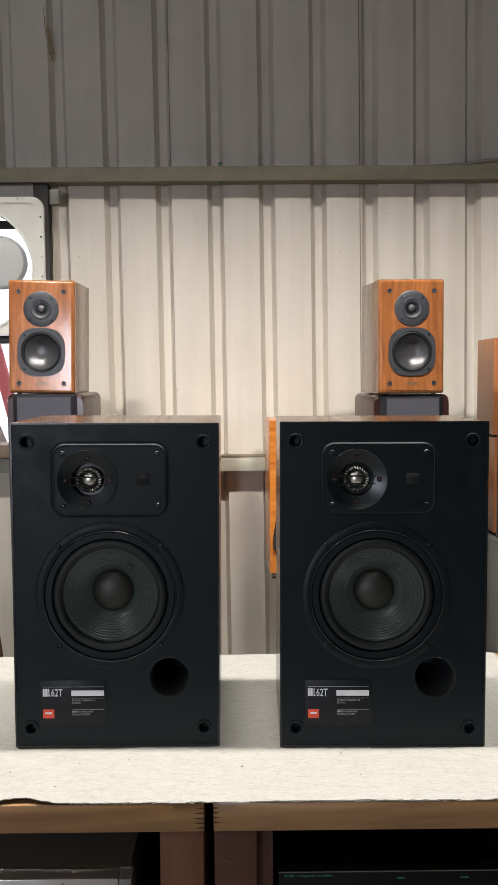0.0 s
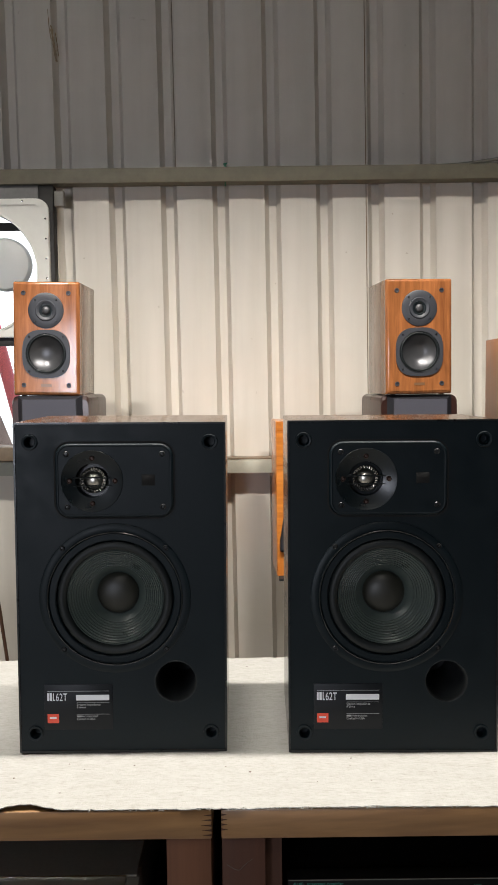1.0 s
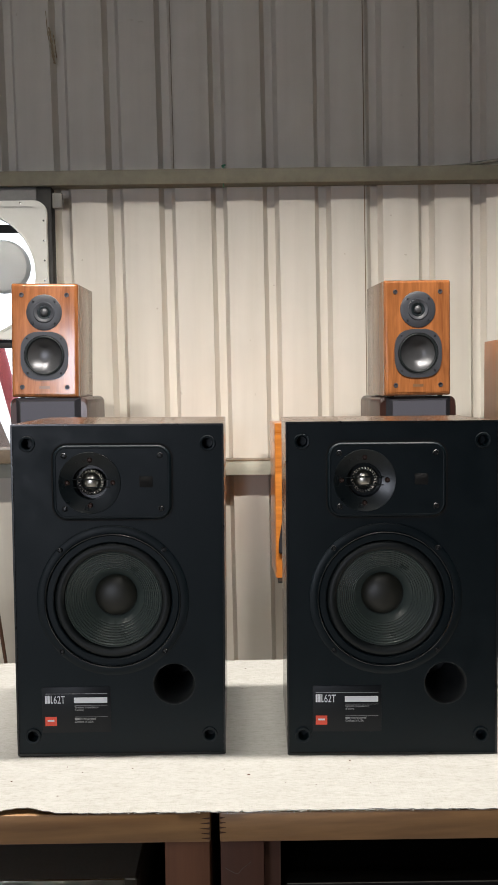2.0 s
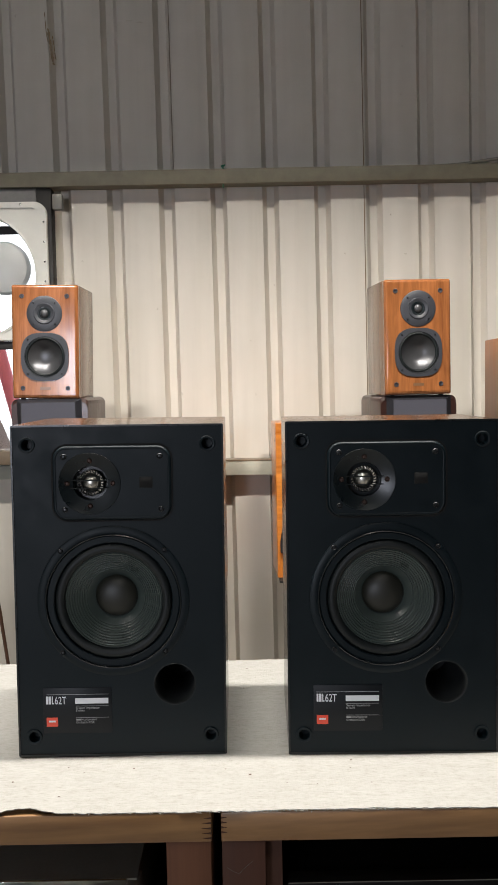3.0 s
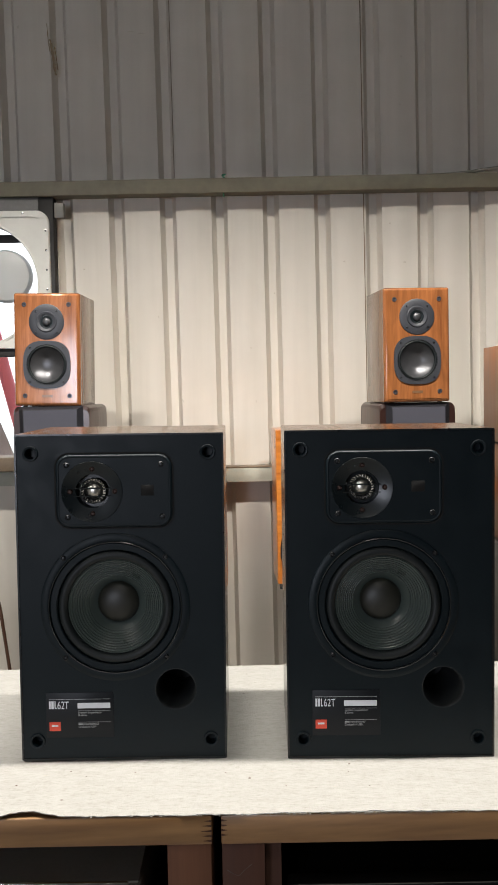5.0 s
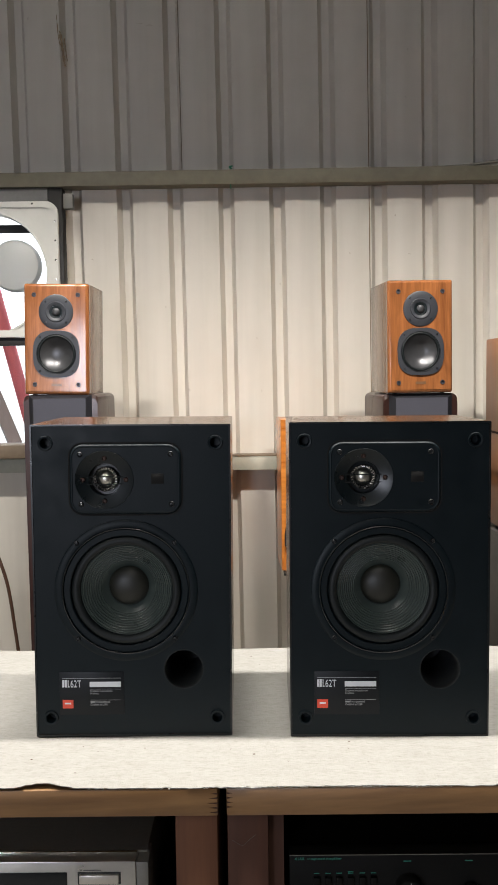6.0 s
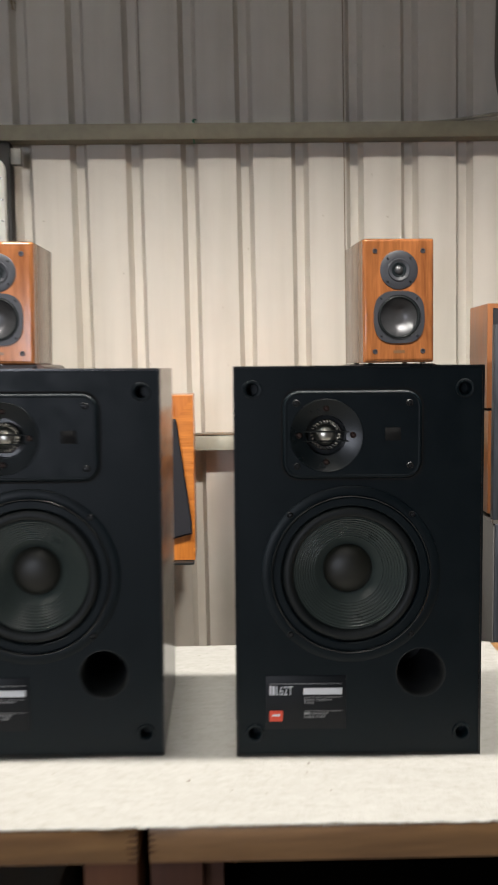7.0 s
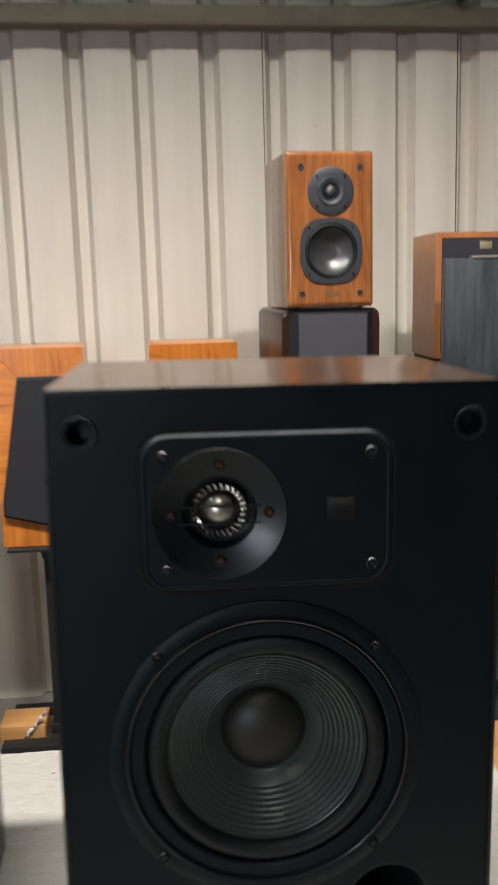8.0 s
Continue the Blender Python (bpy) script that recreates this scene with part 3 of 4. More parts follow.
part("scratch", tube(smooth_path([(-0.034, 1.0215, 0.675), (-0.028, 1.0215, 0.671), (-0.020, 1.0215, 0.668), (-0.014, 1.0215, 0.674), (-0.004, 1.0215, 0.682)], 4), 0.0002, 5), M_GREY_SIDE, right_bench)


def runner():
    """A woven cloth with a wavy frayed border, laid over both cabinets."""
    rnd = random.Random(11)
    bm = bmesh.new()
    nx, ny = 233, 44
    x0, x1, y0, y1 = -1.10, 0.453, 1.014, 1.568
    grid = []
    front = [0.0025 * noise.noise(Vector((i * 0.09, 0, 1))) + rnd.uniform(-0.0016, 0.0016) for i in range(nx + 1)]
    back = [0.004 * noise.noise(Vector((i * 0.07, 4, 1))) + rnd.uniform(-0.0016, 0.0016) for i in range(nx + 1)]
    side = [0.003 * noise.noise(Vector((j * 0.2, 8, 1))) + rnd.uniform(-0.002, 0.002) for j in range(ny + 1)]
    for off in (0.0, -0.0010):
        rows = []
        for j in range(ny + 1):
            v = j / ny
            row = []
            for i in range(nx + 1):
                x = x0 + (x1 - x0) * i / nx + side[j] * (i / nx) ** 60
                y = y0 + (y1 - y0) * v + front[i] * (1 - v) ** 6 + back[i] * v ** 6
                lift = 0.003 * math.exp(-((x + 0.275) / 0.032) ** 2) * (1 - v) ** 8
                y += 0.008 * math.exp(-((x + 0.275) / 0.030) ** 2) * (1 - v) ** 8
                z = 0.7485 + lift + 0.0007 * noise.noise(Vector((x * 7, y * 16, 0.4))) + 0.0004 * noise.noise(Vector((x * 30, y * 50, 2.4)))
                row.append(bm.verts.new((x, y, z + off)))
            rows.append(row)
        grid.append(rows)
    top, low = grid
    for j in range(ny):
        for i in range(nx):
            bm.faces.new((top[j][i], top[j][i + 1], top[j + 1][i + 1], top[j + 1][i]))
            bm.faces.new((low[j][i], low[j + 1][i], low[j + 1][i + 1], low[j][i + 1]))
    for i in range(nx):
        bm.faces.new((top[0][i], low[0][i], low[0][i + 1], top[0][i + 1]))
        bm.faces.new((top[ny][i], top[ny][i + 1], low[ny][i + 1], low[ny][i]))
    for j in range(ny):
        bm.faces.new((top[j][0], top[j + 1][0], low[j + 1][0], low[j][0]))
        bm.faces.new((top[j][nx], low[j][nx], low[j + 1][nx], top[j + 1][nx]))
    return bm


cloth = tagged(part("table_runner", runner(), M_CLOTH, smooth=60), "off-white handwoven cotton runner with frayed edges", "cloth")
def fringe():
    """Short frayed threads along the front and back borders."""
    rnd = random.Random(9)
    bm = bmesh.new()
    for k in range(1500):
        x = rnd.uniform(-0.7, 0.45)
        edge, way = (1.0155, -1) if k % 3 else (1.567, 1)
        d, s_ = rnd.uniform(0.001, 0.0042) * way, rnd.uniform(-0.003, 0.003)
        z, w = 0.7482 + rnd.uniform(-0.0006, 0.0006), 0.0005
        dz = rnd.uniform(-0.0022, 0.0004)
        if abs(x + 0.275) < 0.06 and way < 0:
            continue
        a = [bm.verts.new((x - w, edge, z)), bm.verts.new((x + w, edge, z)), bm.verts.new((x, edge, z - 0.0008)), bm.verts.new((x + s_, edge + d, z + dz))]
        for i, j in ((0, 1), (1, 2), (2, 0)):
            bm.faces.new((a[i], a[j], a[3]))
    for k in range(260):
        y, d, s_, w = rnd.uniform(1.016, 1.566), rnd.uniform(0.003, 0.009), rnd.uniform(-0.004, 0.004), 0.0005
        z = 0.7480
        a = [bm.verts.new((0.449, y - w, z)), bm.verts.new((0.449, y + w, z)), bm.verts.new((0.449, y, z - 0.0006)), bm.verts.new((0.453 + d, y + s_, z - 0.0008))]
        for i, j in ((0, 1), (1, 2), (2, 0)):
            bm.faces.new((a[i], a[j], a[3]))
    return bm


tagged(part("fringe", fringe(), M_CLOTH, cloth), kind="stuff")


def crumbs():
    """Tiny dark specks of lint on the cloth."""
    rnd = random.Random(31)
    bm = bmesh.new()
    for _ in range(34):
        x, y, r = rnd.uniform(-0.42, 0.44), rnd.choice((rnd.uniform(1.03, 1.15), rnd.uniform(1.41, 1.55))), rnd.uniform(0.0005, 0.0012)
        bmesh.ops.create_icosphere(bm, subdivisions=1, radius=r, matrix=Matrix.Translation((x, y, 0.7488)) @ Matrix.Diagonal((rnd.uniform(0.7, 1.8), 1, 0.5, 1)))
    return bm


tagged(part("lint", crumbs(), M_POST_DARK), "tiny dark specks of lint on the cloth", "lint", kind="stuff")

# silver deck in the left cabinet
def silver_deck():
    ob = thing("hifi_deck", "silver-fronted audio deck with a grey-brown steel cover", "audio deck")
    part("cover", boxed(-0.60, -0.150, 1.078, 1.42, 0.500, 0.631, 0.0015), M_TOPMETAL, ob, "grey-brown steel cover")
    face = part("front_panel", boxed(-0.62, -0.1625, 1.052, 1.077, 0.500, 0.6305, 0.0012), M_SILVER, ob, "brushed silver front panel")
    part("side_cheek", boxed(-0.162, -0.146, 1.054, 1.10, 0.500, 0.6285, 0.001), M_TOPMETAL, ob)
    part("top_trim", boxed(-0.618, -0.163, 1.0725, 1.0765, 0.6307, 0.6320, 0.0004), M_CHROME, ob)
    part("display", boxed(-0.50, -0.2525, 1.0505, 1.0522, 0.560, 0.6165, 0.0004), M_BLACK_GLOSS, ob, "black display window")
    part("button_surround", plate(round_rect(-0.2385, -0.182, 0.600, 0.6165, 0.0005), [round_rect(-0.2365, -0.184, 0.602, 0.6145, 0.0005)], 1.0508, 1.0522), M_STEEL_BLACK, ob)
    part("button", boxed(-0.236, -0.1845, 1.047, 1.0522, 0.6022, 0.6142, 0.001), M_SILVER, ob, "long silver push button")
    for i, (a, b) in enumerate(((-0.2345, -0.233), (-0.2315, -0.208))):
        part("print_mark", bar(bmesh.new(), a, b, 0.6185, 0.6195, 1.052), M_STEEL_BLACK, face)
    for x in (-0.58, -0.19):
        for y in (1.10, 1.38):
            part("foot", boxed(x - 0.012, x + 0.012, y - 0.012, y + 0.012, 0.4902, 0.4998, 0.002), M_RUBBER, ob)
    return ob


def black_amplifier():
    ob = thing("amplifier", "black integrated amplifier with teal lettering and round knobs", "amplifier")
    part("cover", boxed(0.045, 0.465, 1.078, 1.42, 0.510, 0.634, 0.0015), M_AMP, ob)
    face = part("front_panel", boxed(0.039, 0.470, 1.052, 1.077, 0.505, 0.6375, 0.0012), M_AMP, ob)
    part("top_trim", boxed(0.0395, 0.4695, 1.0512, 1.0535, 0.6363, 0.6371), M_TOPMETAL, ob)
    lettering("lettering", "4140.", 0.046, 0.6302, 1.0517, 0.0052, M_TEAL, face, 0.0135)
    lettering("lettering", "Integrated Amplifier", 0.063, 0.6306, 1.0517, 0.0040, M_TEAL, face, 0.0445)
    for x in (0.0745, 0.0895, 0.104, 0.119, 0.1345, 0.149):
        part("print_mark", bar(bmesh.new(), x - 0.0035, x + 0.0035, 0.6117, 0.6127, 1.0517), M_TEAL, face)
        part("push_button", boxed(x - 0.004, x + 0.004, 1.046, 1.0522, 0.596, 0.6085, 0.0008), M_AMP, ob)
    part("print_mark", bar(bmesh.new(), 0.1155, 0.1225, 0.6137, 0.6145, 1.0517), M_TEAL, face)
    for x, nm in ((0.193, 0.005), (0.273, 0.005)):
        part("print_mark", bar(bmesh.new(), x - nm, x + nm, 0.6272, 0.6285, 1.0517), M_TEAL, face)
    for x, z, r in ((0.195, 0.594, 0.0175), (0.276, 0.588, 0.0115)):
        k = part("knob", lathe([(0.0, 1.034), (r * 0.86, 1.034), (r * 0.95, 1.0355), (r, 1.039), (r, 1.0522)], x, z, 48), M_AMP, ob)
        part("pointer", boxed(x - 0.0006, x + 0.0006, 1.0334, 1.0342, z + r * 0.3, z + r * 0.8), M_GREY_PRINT, k)
    for x in (0.08, 0.43):
        for y in (1.10, 1.38):
            part("foot", boxed(x - 0.012, x + 0.012, y - 0.012, y + 0.012, 0.4902, 0.5098, 0.002), M_RUBBER, ob)
    return ob


silver_deck()
black_amplifier()

# ---------------------------------------------------------------- the pair of black monitors
JW, JH, JD = 0.28, 0.45, 0.225


def screw_head(parent, u, v, y, r=0.0042, material=None, name="screw"):
    bm = lathe([(0.0, y - 0.0016), (r * 0.45, y - 0.0014), (r * 0.5, y - 0.0008), (r * 0.75, y - 0.002), (r, y - 0.0006), (r, y + 0.001)], u, v, 16)
    return part(name, bm, material or M_SCREW, parent)


def monitor():
    ob = thing("studio_monitor", "black two-way loudspeaker in dark walnut on the cloth runner", "loudspeaker", "pair of black monitors")
    # case: a walnut shell round the recessed front
    case = part("cabinet", plate(round_rect(0, JW, 0.003, JH, 0.0015, 2), [round_rect(0.0022, JW - 0.0022, 0.0052, JH - 0.0022, 0.0008, 2)], 0.0, JD), M_WALNUT, ob, "dark walnut veneered case", 25)
    part("back_panel", boxed(0.0045, JW - 0.0045, JD - 0.02, JD - 0.004, 0.0075, JH - 0.0045), M_DEEP, ob)
    WU, WV, PU, PV = 0.1312, 0.2143, 0.2114, 0.0998
    TU, TV = 0.1035, 0.3725
    sockets = [(0.0212, 0.424), (JW - 0.0212, 0.424), (0.0212, 0.0296), (JW - 0.0212, 0.0296)]
    holes = [circle_loop(WU, WV, 0.094, 72), circle_loop(PU, PV, 0.0275, 40), circle_loop(TU, TV, 0.036, 40)] + [circle_loop(u, v, 0.0072, 20) for u, v in sockets]
    part("baffle", plate(round_rect(0.0023, JW - 0.0023, 0.0053, JH - 0.0023, 0.0008, 2), holes, 0.0010, 0.019), M_VINYL, ob, "black vinyl front")
    part("front_lip", plate(round_rect(-0.0002, JW + 0.0002, 0.0028, JH + 0.0002, 0.0016, 2), [round_rect(0.0021, JW - 0.0021, 0.0051, JH - 0.0021, 0.0008, 2)], -0.0004, 0.0012), M_BLACK, ob)
    for u, v in sockets:
        part("grille_socket", lathe([(0.0108, 0.0018), (0.0105, -0.0006), (0.0096, -0.0012), (0.0074, -0.0008), (0.0066, 0.0008), (0.0062, 0.016), (0.0, 0.0165)], u, v, 32), M_VINYL, ob)
    # woofer
    frame_prof = [(0.1015, 0.0012), (0.1012, -0.0004), (0.1000, -0.0012), (0.0918, -0.0014), (0.0910, -0.0012), (0.0884, -0.0004), (0.0882, -0.0002), (0.0880, 0.0), (0.0872, -0.0012), (0.0800, -0.0012), (0.0786, 0.0), (0.0780, 0.006), (0.0778, 0.03)]
    woofer = part("woofer", lathe(frame_prof, WU, WV, 96), M_VINYL, ob, "black cast woofer frame")
    part("trim_ring", lathe([(0.0908, -0.0012), (0.0903, -0.0034), (0.0896, -0.0038), (0.0889, -0.0034), (0.0886, -0.0004)], WU, WV, 96), M_BLACK_GLOSS, woofer)
    sur = [(0.0784, 0.005)]
    for i in range(11):
        a = math.pi * i / 10
        sur.append((0.0712 + 0.0064 * math.cos(a), 0.004 - 0.0056 * math.sin(a)))
    sur += [(0.0645, 0.0050)]
    part("surround", lathe(sur, WU, WV, 96), M_RUBBER, woofer, "rubber surround")
    cone = [(0.0660, 0.0042), (0.0648, 0.0046)]
    n = 9
    for i in range(n * 8 + 1):
        u = i / (n * 8)
        r = 0.0640 - u * 0.0265
        y = 0.0050 + 0.0195 * u ** 1.1
        ridge = max(0.0, math.sin(2 * math.pi * i / 8)) * 0.00115 if i < n * 8 - 4 else 0.0
        cone.append((r, y - ridge))
    cone += [(0.034, 0.0285), (0.030, 0.0325), (0.026, 0.035)]
    part("cone", lathe(cone, WU, WV, 96), M_CONE, woofer, "ribbed charcoal cone", 50)
    cap = [(0.0288, 0.0325)] + [(0.0284 * math.cos(radians(a)), 0.032 - 0.0125 * math.sin(radians(a))) for a in range(4, 90, 8)] + [(0.0, 0.0195)]
    part("dust_cap", lathe(cap, WU, WV, 64), M_CAP, woofer, "domed dust cap", 60)
    for a in (45, 135, 225, 315):
        screw_head(woofer, WU + 0.0970 * math.cos(radians(a)), WV + 0.0970 * math.sin(radians(a)), -0.0014, 0.0036)
    # tweeter on its plate
    tw = part("tweeter", plate(round_rect(0.0570, 0.2085, 0.3260, 0.4205, 0.0165, 8), [circle_loop(TU, TV, 0.0405, 64)], -0.0030, 0.0012), M_VINYL, ob, "black tweeter plate with rounded corners")
    rim = bmesh.new()
    rings = [[rim.verts.new((x, y, z)) for x, z in round_rect(0.0545 + k, 0.2110 - k, 0.3235 + k, 0.4230 - k, 0.0190 - k, 8)] for k, y in ((0.0, 0.0008), (0.0010, -0.0014), (0.0018, -0.0030), (0.0030, -0.0036), (0.0042, -0.0035), (0.0050, -0.0030))]
    for p, q in zip(rings, rings[1:]):
        for i in range(len(p)):
            rim.faces.new((p[i], p[(i + 1) % len(p)], q[(i + 1) % len(p)], q[i]))
    part("plate_rim", rim, M_VINYL, tw, "", 60)
    # A flat black ring paints the shaded gap round the tweeter plate
    part("plate_gap_shade", plate(round_rect(0.0525, 0.2130, 0.3215, 0.4250, 0.0207, 8), [round_rect(0.0547, 0.2108, 0.3237, 0.4228, 0.0185, 8)], 0.0004, 0.0012), M_DEEP, tw)
    guide = [(0.0412, -0.0030), (0.0406, -0.0040)] + [(0.0405 - 0.0175 * u, -0.0040 + 0.0058 * u ** 0.9) for u in (0.06, 0.25, 0.4, 0.55, 0.7, 0.85, 1.0)] + [(0.0226, 0.006), (0.0222, 0.016), (0.0, 0.0165)]
    part("waveguide", lathe(guide, TU, TV, 64), M_BLACK, tw, "dished black waveguide")
    dome = [(0.0125, 0.0155)] + [(0.0104 * math.cos(radians(a)), 0.0135 - 0.0075 * math.sin(radians(a))) for a in range(0, 90, 10)] + [(0.0, 0.006)]
    part("dome", lathe(dome, TU, TV, 40), M_TITAN, tw, "titanium dome", 60)
    part("diaphragm_edge", lathe([(0.0176, 0.0090), (0.0168, 0.0078), (0.0142, 0.0098), (0.0128, 0.0128), (0.0122, 0.0150)], TU, TV, 40), M_SCREW, tw)
    facet = bmesh.new()
    pts = [(0.0134, -0.080, 0.0082), (0.0172, -0.01, 0.0046), (0.0173, 0.115, 0.0056), (0.0134, 0.060, 0.0072)]
    vs = [facet.verts.new((r * math.cos(a), y, r * math.sin(a))) for r, a, y in pts]
    bs = [facet.verts.new((r * math.cos(a), y + 0.003, r * math.sin(a))) for r, a, y in pts]
    facet.faces.new(vs)
    for k in range(4):
        facet.faces.new((vs[k], vs[(k + 1) % 4], bs[(k + 1) % 4], bs[k]))
    facet_mesh = mesh_of("facet", facet, M_CHROME)
    for i in range(26):
        f = new("facet", facet_mesh)
        f.parent = tw
        f.matrix_basis = pose(TU, 0, TV, 0, 360 * i / 26, 0)
    for dv in (0.0040, -0.0066):
        part("guard_bar", tube([(TU - 0.0255, 0.001, TV + dv), (TU + 0.0255, 0.001, TV + dv)], 0.0008, 6), M_BLACK, tw)
    for a in (0, 90, 180, 270):
        screw_head(tw, TU + 0.0302 * math.cos(radians(a)), TV + 0.0302 * math.sin(radians(a)), -0.0004, 0.0036, M_RUST)
    for u, v in ((0.0700, 0.4086), (0.1963, 0.4086), (0.0706, 0.3382), (0.1972, 0.3383)):
        screw_head(tw, u, v, -0.0029, 0.0040)
    part("badge", boxed(0.169, 0.1865, -0.0036, -0.0026, 0.3665, 0.3810, 0.0004), M_DEEP, tw)
    # port
    part("port_tube", lathe([(0.0290, 0.0012), (0.0284, 0.0006), (0.0274, 0.0014), (0.0264, 0.004), (0.0255, 0.012), (0.0252, 0.12), (0.0, 0.121)], PU, PV, 56), M_PORT, ob, "deep round bass port")
    # label
    lab = part("label_plate", boxed(0.0340, 0.1258, 0.0002, 0.0012, 0.0342, 0.0968, 0.0003), M_PLATE, ob, "black label with white and red print")
    U, V = (lambda p: 0.0340 + (p - 203) / 229 * 0.0918), (lambda p: 0.0968 - (p - 108) / 157 * 0.0626)
    for a, b, c, d, m in ((213, 421, 130.4, 131.6, M_GREY_PRINT), (310, 421, 144, 163, M_WHITE_PRINT), (312, 421, 170.6, 171.6, M_GREY_PRINT), (312, 421, 210.6, 211.6, M_GREY_PRINT), (213, 251, 210, 241, M_RED),
                          (213, 219, 137, 164, M_WHITE_PRINT), (221, 229, 137, 164, M_WHITE_PRINT), (232, 235, 137, 164, M_WHITE_PRINT), (235, 239, 160, 164, M_WHITE_PRINT), (312, 328, 215.5, 221, M_GREY_PRINT), (221, 243, 220, 226, M_WHITE_PRINT)):
        part("print", bar(bmesh.new(), U(a), U(b), V(d), V(c), 0.0002 if m is not M_WHITE_PRINT or a > 300 or d < 200 else -0.0001), m, lab)
    lettering("lettering", "62T", U(242), V(164), 0.0000, 0.0148, M_WHITE_PRINT, lab, U(280) - U(242))
    lettering("lettering", "System Impedance", U(312), V(181), 0.0000, 0.0042, M_GREY_PRINT, lab, U(391) - U(312))
    lettering("lettering", "8 ohms", U(312), V(190), 0.0000, 0.0040, M_GREY_PRINT, lab, U(341) - U(312))
    lettering("lettering", "Incorporated", U(330), V(221), 0.0000, 0.0042, M_GREY_PRINT, lab, U(381) - U(330))
    lettering("lettering", "Crafted in USA", U(312), V(231), 0.0000, 0.0042, M_GREY_PRINT, lab, U(373) - U(312))
    for x in (0.012, JW - 0.047):
        for y in (0.006, JD - 0.041):
            part("foot", boxed(x, x + 0.035, y, y + 0.035, 0.0, 0.0034), M_RUBBER, ob)
    return ob


mon = monitor()
mon.matrix_basis = pose(-0.3169, 1.1689, 0.7480, 0, 0.48, 0.76)
copy_thing(mon, pose(0.0466, 1.1647, 0.7466, -0.6, 0.26, -0.76))

# ---------------------------------------------------------------- small cherry loudspeakers
SW, SH, SD = 0.2005, 0.3425, 0.23


def bookshelf():
    ob = thing("bookshelf_speaker", "glossy cherry two-way bookshelf loudspeaker with grey drivers", "loudspeaker", "pair of cherry bookshelf speakers")
    part("cabinet", boxed(0.0008, SW - 0.0008, 0.0222, SD, 0.0025, SH - 0.0008, 0.002, 2), M_CHERRY_SIDE, ob, "lacquered cherry case")
    TU, TV, WU, WV = SW / 2, SH - 0.0865, SW / 2, SH - 0.2155
    socks = [(0.0325, SH - 0.0345), (SW - 0.0325, SH - 0.0345), (0.0325, 0.033), (SW - 0.0325, 0.033)]
    front = round_rect(0.010, SW - 0.010, 0.012, SH - 0.010, 0.002, 2)
    bm = bmesh.new()
    rings = []
    for inset, y in [(0.0, 0.0225)] + [(0.0095 * (1 - math.cos(radians(k))), 0.0095 * (1 - math.sin(radians(k)))) for k in range(0, 91, 15)] + [(0.0115, 0.0)]:
        rings.append([bm.verts.new((x, y, z)) for x, z in round_rect(inset, SW - inset, 0.002 + inset, SH - inset, max(0.002, 0.006 - inset * 0.4), 4)])
    for p, q in zip(rings, rings[1:]):
        for i in range(len(p)):
            bm.faces.new((p[i], p[(i + 1) % len(p)], q[(i + 1) % len(p)], q[i]))
    part("front_frame", bm, M_CHERRY, ob, "rounded cherry front edge", 50)
    part("baffle", plate(front, [circle_loop(TU, TV, 0.030, 40), circle_loop(WU, WV, 0.0592, 56)] + [circle_loop(u, v, 0.004, 14) for u, v in socks], -0.0012, 0.0004), M_CHERRY, ob, "cherry veneered front")
    for u, v in socks:
        part("grille_socket", lathe([(0.0072, -0.0010), (0.0068, -0.0026), (0.0048, -0.0028), (0.004, -0.0015), (0.004, -0.0004), (0.0, -0.0003)], u, v, 24), M_SLATE, ob)
    tw = part("tweeter", lathe([(0.0535, -0.0010), (0.0531, -0.0030), (0.0518, -0.0038), (0.0320, -0.0038), (0.0296, -0.0062), (0.0272, -0.0060), (0.0190, -0.0016), (0.0180, -0.0012), (0.0, -0.0012)], TU, TV, 64), M_SLATE, ob, "slate grey tweeter flange")
    part("dome_ring", lathe([(0.0205, -0.0026), (0.0190, -0.0030), (0.0165, -0.0024), (0.0150, -0.0018), (0.0, -0.0016)], TU, TV, 48), M_BLACK, tw)
    part("dome", lathe([(0.0122, -0.0020)] + [(0.012 * math.cos(radians(a)), -0.002 - 0.0070 * math.sin(radians(a))) for a in range(5, 90, 9)] + [(0.0, -0.0090)], TU, TV, 40), M_POLYCONE, tw, "bright dome", 60)
    for a in (45, 135, 225, 315):
        screw_head(tw, TU + 0.045 * math.cos(radians(a)), TV + 0.045 * math.sin(radians(a)), -0.0038, 0.0030)
    basket = []
    for i in range(72):
        a = 2 * math.pi * i / 72
        c, s = math.cos(a), math.sin(a)
        k = (abs(c) ** 2.9 + abs(s) ** 2.9) ** (-1 / 2.9)
        basket.append((WU + 0.0715 * k * c, WV + 0.0720 * k * s))
    wf = part("woofer", plate(basket, [circle_loop(WU, WV, 0.0590, 72)], -0.0046, -0.0012), M_SLATE, ob, "slate grey woofer basket")
    part("surround", lathe([(0.0612, -0.0044), (0.0606, -0.0062), (0.0594, -0.0052)] + [(0.0556 + 0.0036 * math.cos(radians(a)), -0.0030 - 0.0032 * math.sin(radians(a))) for a in range(0, 181, 18)] + [(0.0515, -0.0022), (0.0510, 0.0)], WU, WV, 72), M_RUBBER, wf, "black rubber surround")
    part("cone", lathe([(0.0525, -0.0026), (0.0508, 0.0), (0.0400, 0.0085), (0.0290, 0.0150), (0.0225, 0.0178), (0.0200, 0.0186), (0.0150, 0.0196), (0.008, 0.0203), (0.0, 0.0206)], WU, WV, 72), M_POLYCONE, wf, "shiny grey cone", 50)
